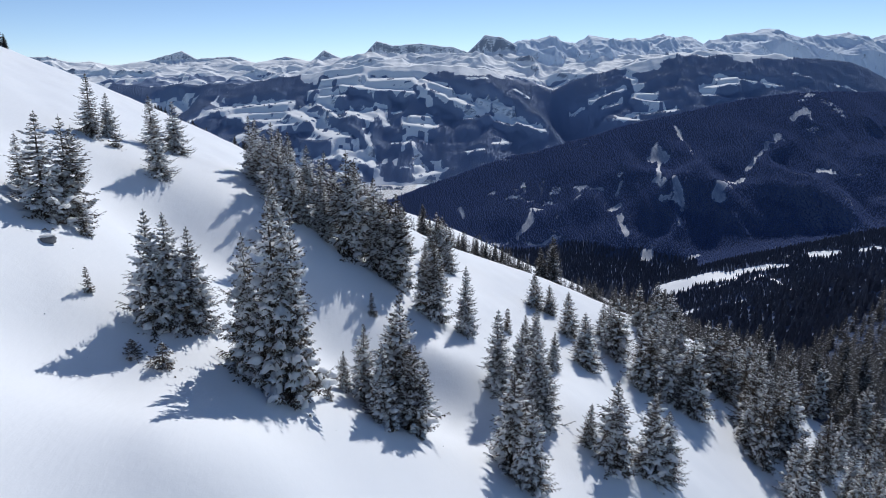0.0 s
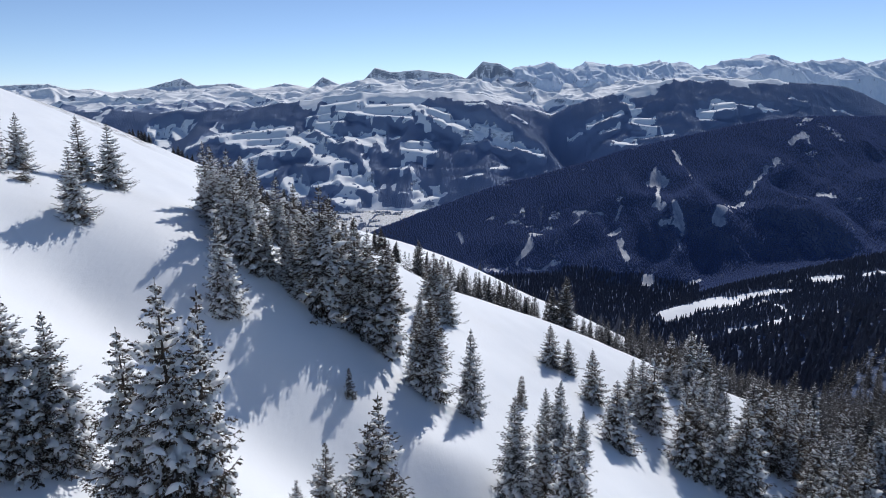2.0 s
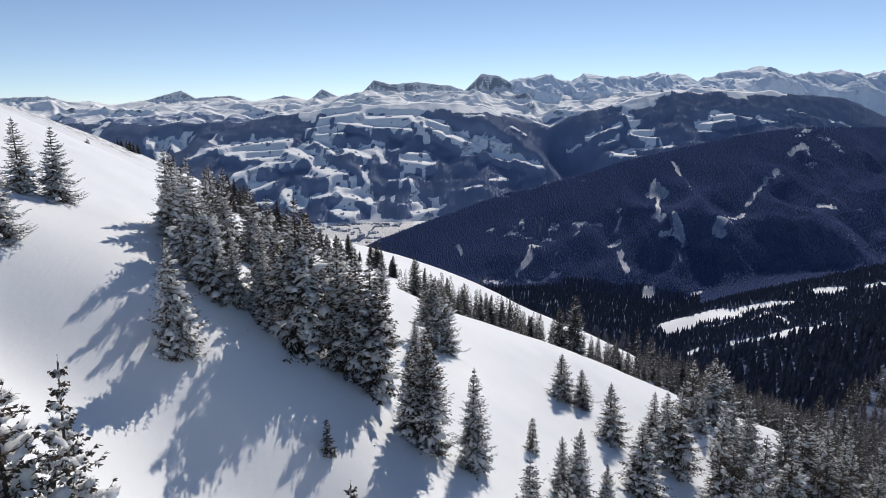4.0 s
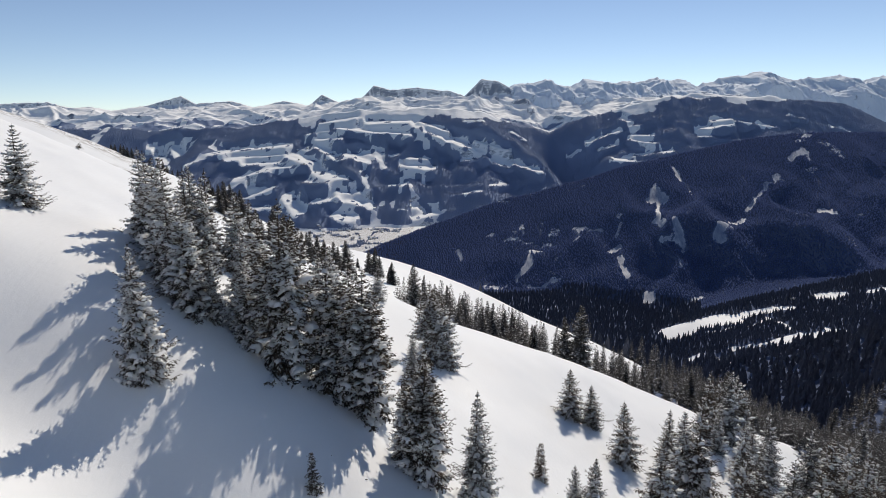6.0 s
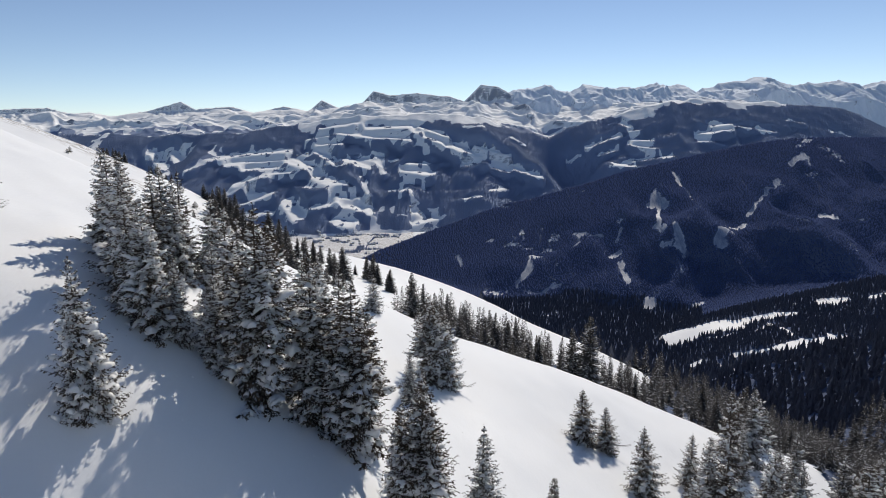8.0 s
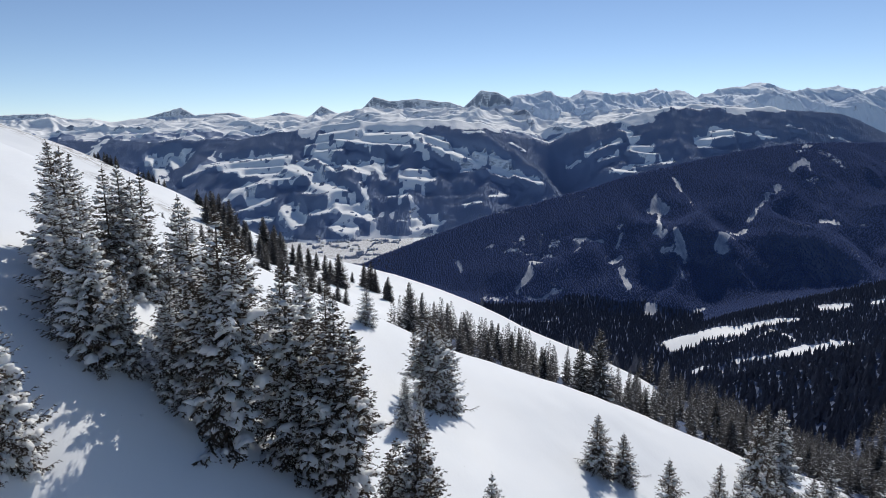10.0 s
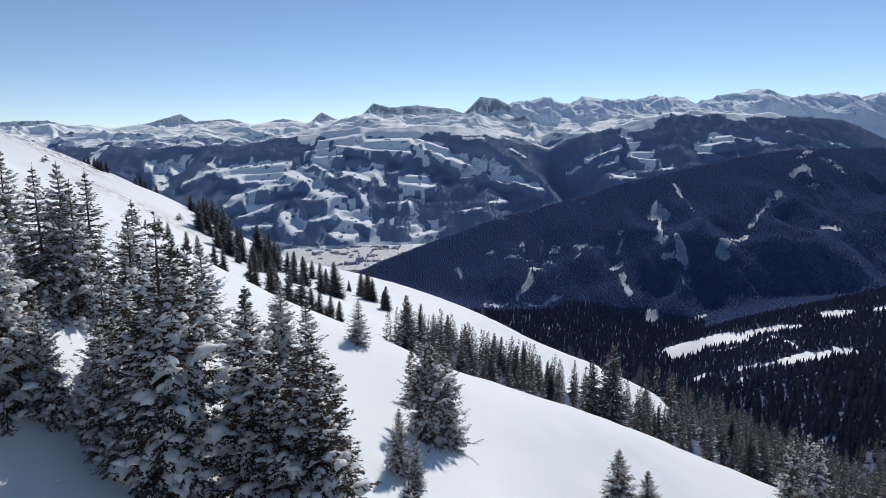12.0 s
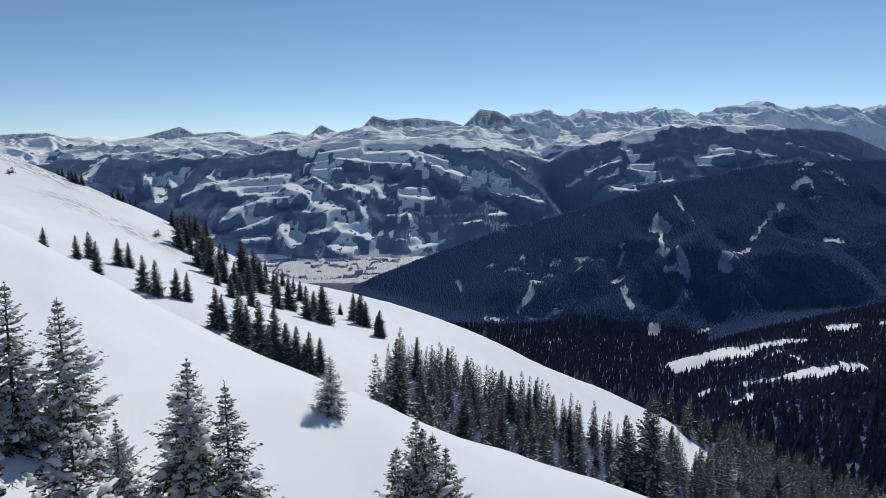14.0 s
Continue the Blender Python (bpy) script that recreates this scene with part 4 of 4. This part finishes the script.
stand("spruces on the far crest", ("plain_dark", "plain_dark", "plain_slim"),
      [(-97.0, 306.0, 6.5), (-83.4, 277.4, 10.3), (-84.0, 284.6, 12.0), (-90.5, 305.0, 8.5), (-87.5, 302.6, 9.5), (-91.0, 298.9, 7.3), (-79.5, 284.6, 10.7), (-72.5, 268.3, 12.1), (-66.8, 257.8, 11.5),
       (-68.5, 271.7, 9.6), (-81.2, 295.1, 10.8), (-74.8, 295.4, 5.9), (-56.2, 245.4, 7.7), (-62.1, 272.2, 13.3), (-51.2, 241.6, 10.6), (-53.0, 258.9, 10.8), (-58.2, 271.0, 12.0), (-51.7, 235.7, 6.3),
       (-66.9, 291.8, 9.8), (-62.6, 289.8, 8.2), (-58.2, 284.3, 7.6)], 1.25)
stand("spruces below the far crest", ("plain_dark", "plain_slim", "plain_dark"),
      [(-50.0, 262.8, 7.3), (-38.9, 223.1, 9.0), (-38.9, 235.0, 8.8), (-41.8, 261.0, 6.2), (-31.5, 221.7, 8.5), (-32.8, 236.2, 7.1), (-28.8, 228.0, 10.2), (-29.5, 258.7, 3.7), (-24.9, 253.8, 8.2),
       (-21.9, 247.8, 9.9), (-20.5, 247.3, 7.6), (-15.4, 235.5, 7.5), (-16.3, 236.4, 5.7), (-53.3, 287.1, 5.6), (-47.4, 277.6, 4.6), (-72.5, 262.9, 7.5), (-58.4, 238.5, 5.6), (-43.6, 204.0, 5.1),
       (-80.0, 278.4, 5.8), (-61.6, 253.9, 7.7), (-38.6, 200.8, 5.6)], 1.25)


def scatter(group, kinds, count, spot, tall, gap, seed):
    """Trees strewn over a stretch of the plan, none closer than gap."""
    rnd, tries = random.Random(seed), 0
    while count > 0 and tries < 6000:
        tries += 1
        x, y = spot(rnd)
        if x is None or any((x - a) ** 2 + (y - b) ** 2 < gap * gap for a, b in PLANTED):
            continue
        plant(rnd.choice(kinds), x, y, rnd.uniform(*tall), group, rnd.uniform(0.9, 1.1))
        count -= 1


def hollow_spot(rnd):
    """The wooded bottom of the hollow between the two shoulders."""
    x, y = rnd.uniform(-8, 95), rnd.uniform(136, 262)
    upper = min(172 + 7 * (x + 8), 208 - 0.5 * abs(x - 2)) if x < 36 else 190 + 0.9 * (x - 36)
    return (x, y) if y < upper and y > 140 + 0.30 * max(x, 0) else (None, None)


scatter("woods in the hollow", ("plain_dark", "plain_slim", "plain_dark"), 34, hollow_spot, (5.5, 9.5), 2.1, 31)


def edge_spot(rnd):
    """The strip of open wood where the near slope falls off."""
    x, y = rnd.uniform(44, 100), rnd.uniform(50, 122)
    return (x, y) if x > 46 + 0.25 * (y - 90) and x < 0.8 * y + 14 else (None, None)


def lower_spot(rnd):
    """The woods farther down, behind that strip."""
    x, y = rnd.uniform(50, 150), rnd.uniform(112, 178)
    return (x, y) if x > 54 + 0.25 * (y - 90) and x < 0.8 * y + 12 else (None, None)


scatter("open wood below the slope", ("slim", "ragged", "rimed", "slim", "gaunt"), 56, edge_spot, (8, 13.5), 3.3, 32)
scatter("woods below the slope", ("plain_rimed", "plain_dark", "plain_rimed"), 12, lower_spot, (10, 15), 2.7, 33)


def snowy_rock(x, y, wide, seed):
    """A low boulder half sunk in the slope, with a cap of snow."""
    rnd = random.Random(seed)
    thing = new("rock")
    for part_name, mat, grow, lift, share in (("boulder", STONE, 1.0, 0.0, 1.0), ("snow_cap", LOAD, 0.92, 0.30 * wide, 0.30)):
        bm = bmesh.new()
        bmesh.ops.create_icosphere(bm, subdivisions=2, radius=0.5 * wide * grow)
        rough = random.Random(seed)
        for v in bm.verts:
            k = rough.uniform(0.82, 1.12)
            v.co = Vector((v.co.x * k * 1.2, v.co.y * k, v.co.z * k * 0.75 * share + lift))
        me = bpy.data.meshes.new(part_name)
        bm.to_mesh(me)
        bm.free()
        me.materials.append(mat)
        me.polygons.foreach_set("use_smooth", np.full(len(me.polygons), mat is LOAD))
        new(part_name, me).parent = thing
    thing.matrix_basis = pose(x, y, float(land(x, y)) + 0.12 * wide, 0, 0, rnd.uniform(0, 180))
    return tagged(thing, "grey boulder capped with snow on the open slope", "rock")


snowy_rock(-28.9, 46.2, 1.0, 8)


# ---- lumps of snow and broken twigs fallen from the boughs ----
def fallen(name, seed, count, size, mat, label, category):
    """Small irregular pieces lying on the snow below the trees."""
    rnd, verts, faces = random.Random(seed), [], []
    while count > 0:
        a, b = rnd.choice(PLANTED)
        if b > 112 or a > 25:
            continue
        x, y = a + rnd.gauss(-0.5, 2.0), b + rnd.gauss(-3.0, 2.5)
        z, i, s = float(land(x, y)), len(verts), rnd.uniform(*size)
        for dx, dy, dz in ((1, 0, 0), (0, 1, 0), (-1, 0, 0), (0, -1, 0), (0, 0, 0.9), (0, 0, -0.6)):
            k = s * rnd.uniform(0.5, 1.1)
            verts.append((x + k * dx, y + k * dy * (0.35 if mat is BARK else 1), z + 0.01 + k * dz * (0.5 if mat is BARK else 1)))
        faces += [(i + p, i + (p + 1) % 4, i + 4) for p in range(4)] + [(i + (p + 1) % 4, i + p, i + 5) for p in range(4)]
        count -= 1
    return tagged(new(name, mesh_of(name, verts, faces, mat, mat is not BARK)), label, category, kind="stuff")


fallen("snow_lumps", 91, 60, (0.04, 0.11), LOAD, "small lumps of snow fallen from the boughs", "snow lumps")
fallen("broken_twigs", 92, 14, (0.05, 0.13), BARK, "broken brown twigs lying on the snow", "twigs")


# ---- woods too thick to count ----
def forest(name, xs, ys, cover, height, tall, tiers, sides, seed, label, mat=FAR_WOOD, keep=lambda x, y: np.ones_like(x, bool), spread=0.30):
    """Many small spruces as one mesh: stacked, ragged cones on the slope."""
    rng = np.random.default_rng(seed)
    X, Y = np.meshgrid(xs, ys)
    X, Y = X.ravel() + rng.uniform(-0.5, 0.5, X.size) * (xs[1] - xs[0]), Y.ravel() + rng.uniform(-0.5, 0.5, X.size) * (ys[1] - ys[0])
    ok = keep(X, Y)
    X, Y = X[ok], Y[ok]
    ok = cover(X, Y) > rng.uniform(0.35, 0.75, X.size)
    X, Y = X[ok], Y[ok]
    Z = height(X, Y)
    H = tall * rng.uniform(0.55, 1.2, X.size)
    verts, faces, base = [], [], 0
    ring = tiers * (sides + 1)
    for k in range(tiers):
        lo, hi = 0.05 + 0.80 * k / tiers, min(1.0, 0.05 + 0.80 * (k + 1) / tiers + 0.30)
        hi = 1.0 if k == tiers - 1 else hi
        r = (spread if tiers == 1 else 0.22) * (1 - 0.85 * k / tiers)
        phase = rng.uniform(0, 6.28, X.size)
        for s in range(sides):
            a = phase + 6.2832 * s / sides
            rr = H * r * rng.uniform(0.75, 1.2, X.size) * (1.0 if tiers < 5 else (1.3 if s % 2 else 0.55))
            verts.append(np.stack([X + rr * np.cos(a), Y + rr * np.sin(a), Z + H * (lo + rng.uniform(-0.05, 0.05, X.size))], 1))
        verts.append(np.stack([X, Y, Z + H * hi], 1))
    V = np.stack(verts, 1).reshape(-1, 3)
    tri = []
    for k in range(tiers):
        o = k * (sides + 1)
        tri += [(o + s, o + (s + 1) % sides, o + sides) for s in range(sides)]
    tri = np.array(tri, np.int32)
    F = (tri[None] + (np.arange(X.size, dtype=np.int32) * ring)[:, None, None]).reshape(-1, 3)
    me = bpy.data.meshes.new(name)
    me.vertices.add(len(V))
    me.vertices.foreach_set("co", V.astype(np.float32).ravel())
    me.loops.add(F.size)
    me.loops.foreach_set("vertex_index", F.ravel())
    me.polygons.add(len(F))
    me.polygons.foreach_set("loop_start", np.arange(0, F.size, 3, dtype=np.int32))
    me.polygons.foreach_set("use_smooth", np.full(len(F), tiers == 1))
    me.update()
    me.materials.append(mat)
    return tagged(new(name, me), label, "woods", kind="stuff")


def thicket(name, xs, ys, cover, tall, seed, label, keep=lambda x, y: np.ones_like(x, bool)):
    """Woods near enough to show branches: three small spruces repeated as one mesh."""
    rng = np.random.default_rng(seed)
    X, Y = np.meshgrid(xs, ys)
    X, Y = X.ravel() + rng.uniform(-0.5, 0.5, X.size) * (xs[1] - xs[0]), Y.ravel() + rng.uniform(-0.5, 0.5, X.size) * (ys[1] - ys[0])
    ok = keep(X, Y)
    ok[ok] &= cover(X[ok], Y[ok]) > rng.uniform(0.3, 0.7, ok.sum())
    X, Y = X[ok], Y[ok]
    Z = land(X, Y)
    shapes = [far_spruce(random.Random(seed + k), 10, 2.5 + 0.3 * k, 26, 8, 4, 0.20) for k in range(3)]
    verts, tris, mats, base = [], [], [], 0
    for i in range(X.size):
        cv, cf, sv, sf = shapes[i % 3]
        h, a = tall * rng.uniform(0.7, 1.15) / 10, rng.uniform(0, 6.28)
        v = np.array(cv + sv)
        c, d = math.cos(a), math.sin(a)
        verts.append(np.stack([X[i] + h * (c * v[:, 0] - d * v[:, 1]), Y[i] + h * (d * v[:, 0] + c * v[:, 1]), Z[i] + h * v[:, 2]], 1))
        f = np.array(cf) + base
        q = np.array(sf) + base + len(cv)
        tris += [f, q[:, [0, 1, 2]], q[:, [0, 2, 3]]]
        mats += [np.zeros(len(f), np.int32), np.ones(2 * len(q), np.int32)]
        base += len(v)
    V, F, M = np.concatenate(verts), np.concatenate(tris).astype(np.int32), np.concatenate(mats)
    me = bpy.data.meshes.new(name)
    me.vertices.add(len(V))
    me.vertices.foreach_set("co", V.astype(np.float32).ravel())
    me.loops.add(F.size)
    me.loops.foreach_set("vertex_index", F.ravel())
    me.polygons.add(len(F))
    me.polygons.foreach_set("loop_start", np.arange(0, F.size, 3, dtype=np.int32))
    me.materials.append(SHADED)
    me.materials.append(LOAD)
    me.polygons.foreach_set("material_index", M)
    me.update()
    return tagged(new(name, me), label, "woods", kind="stuff")


FOOT = -448.0
thicket("hollow_woods", np.arange(-6, 160, 3.9), np.arange(70, 270, 3.9), hollow_cover, 7.6, 200, "thick dark spruce woods in the hollow")
thicket("near_flank_woods", np.arange(60, 330, 7.2), np.arange(165, 330, 7.2), wood_cover, 13, 210, "dense dark spruce woods on the flank of the slope", keep=lambda x, y: x < 0.8 * y + 30)
forest("flank_woods", np.arange(20, 560, 4.9), np.arange(330, 620, 4.9), wood_cover, land, 11, 5, 7, 201, "dense dark spruce woods below the far shoulder", keep=lambda x, y: x < 0.8 * y + 60)
forest("valley_woods", np.arange(-150, 1400, 6.4), np.arange(600, 1795, 6.4), wood_cover, land, 12.5, 3, 5, 202, "dark spruce woods on the valley floor", keep=lambda x, y: (x < 0.8 * y + 60) & ((y < 1500) | (land(x, y) < FOOT)))
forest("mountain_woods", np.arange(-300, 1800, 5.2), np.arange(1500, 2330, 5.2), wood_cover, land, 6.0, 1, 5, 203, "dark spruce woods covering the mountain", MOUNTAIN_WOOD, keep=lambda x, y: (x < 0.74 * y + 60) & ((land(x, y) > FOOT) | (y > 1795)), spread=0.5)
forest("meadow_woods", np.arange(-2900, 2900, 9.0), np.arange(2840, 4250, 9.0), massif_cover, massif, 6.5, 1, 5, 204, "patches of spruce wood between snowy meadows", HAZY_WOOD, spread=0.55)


def grove_cover(x, y):
    """Rows and clusters of trees on the valley floor."""
    flat = smooth(FLOOR + 14, FLOOR + 4, land(x, y)) * (massif(x, y) < FLOOR + 16)
    return flat * np.maximum(smooth(0.76, 0.84, vnoise(x / 40, y / 30, 160)), 0.8 * smooth(0.03, 0.01, np.abs(vnoise(x / 120, y / 120, 161) - 0.5)))


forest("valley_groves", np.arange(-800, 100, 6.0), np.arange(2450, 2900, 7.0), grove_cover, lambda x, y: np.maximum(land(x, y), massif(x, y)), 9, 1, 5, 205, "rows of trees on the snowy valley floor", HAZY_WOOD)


# ---- farmhouses and the village ----
def farmhouse(long, wide, high):
    """A small house: walls with a gable, and an overhanging roof under snow."""
    thing = new("farmhouse")
    l, w = long / 2, wide / 2
    walls = [(-l, -w, -2), (l, -w, -2), (l, w, -2), (-l, w, -2), (-l, -w, high), (l, -w, high), (l, w, high), (-l, w, high), (-l, 0, high + 0.42 * wide), (l, 0, high + 0.42 * wide)]
    shell = new("wall", mesh_of("wall", walls, [(0, 1, 5, 4), (2, 3, 7, 6), (1, 2, 6, 9, 5), (3, 0, 4, 8, 7)], PLASTER))
    o, e, t = l + 0.9, w + 1.1, 0.5
    ridge, eave = high + 0.42 * wide, high - 0.45
    top = [(-o, -e, eave), (o, -e, eave), (o, 0, ridge), (-o, 0, ridge), (o, e, eave), (-o, e, eave)]
    roof = new("roof", mesh_of("roof", top + [(x, y, z + t) for x, y, z in top],
                               [(0, 1, 2, 3), (3, 2, 4, 5), (9, 8, 7, 6), (11, 10, 8, 9), (0, 6, 7, 1), (5, 4, 10, 11), (1, 7, 8, 2), (2, 8, 10, 4), (0, 3, 9, 6), (3, 5, 11, 9)], LOAD))
    gable = new("gable", mesh_of("gable", [(l + 0.05, -w, high), (l + 0.05, w, high), (l + 0.05, 0, high + 0.40 * wide)], [(0, 1, 2)], TIMBER))
    for ob in (shell, roof, gable):
        ob.parent = thing
    return tagged(thing, "small alpine farmhouse with a snow-covered roof", "house", "houses in the valley")


def surface(x, y):
    return float(max(land(np.array([x]), np.array([y]))[0], massif(np.array([x]), np.array([y]))[0])) if y > 2700 else float(land(x, y))


rnd = random.Random(77)
first = None
for cx, cy, sx, sy, count in ((-455, 2850, 90, 25, 14), (-250, 2830, 70, 30, 12), (-330, 2905, 60, 14, 6), (-420, 2730, 90, 30, 10), (-330, 2660, 60, 25, 6), (-560, 3420, 200, 60, 7), (-780, 3600, 200, 40, 5), (-90, 3120, 60, 30, 4)):
    for _ in range(count):
        x, y = cx + rnd.uniform(-1, 1) * sx, cy + rnd.uniform(-1, 1) * sy
        m = pose(x, y, surface(x, y), 0, 0, rnd.uniform(0, 180))
        if first is None:
            first = farmhouse(9, 7, 3.5)
            first.matrix_basis = m
        else:
            copy_thing(first, m)
for x, y in ((262, 2085), (560, 1500), (760, 1385)):
    tagged(copy_thing(first, pose(x, y, surface(x, y), 0, 0, 30)), "lone mountain hut with a snowy roof", "hut", "mountain huts")
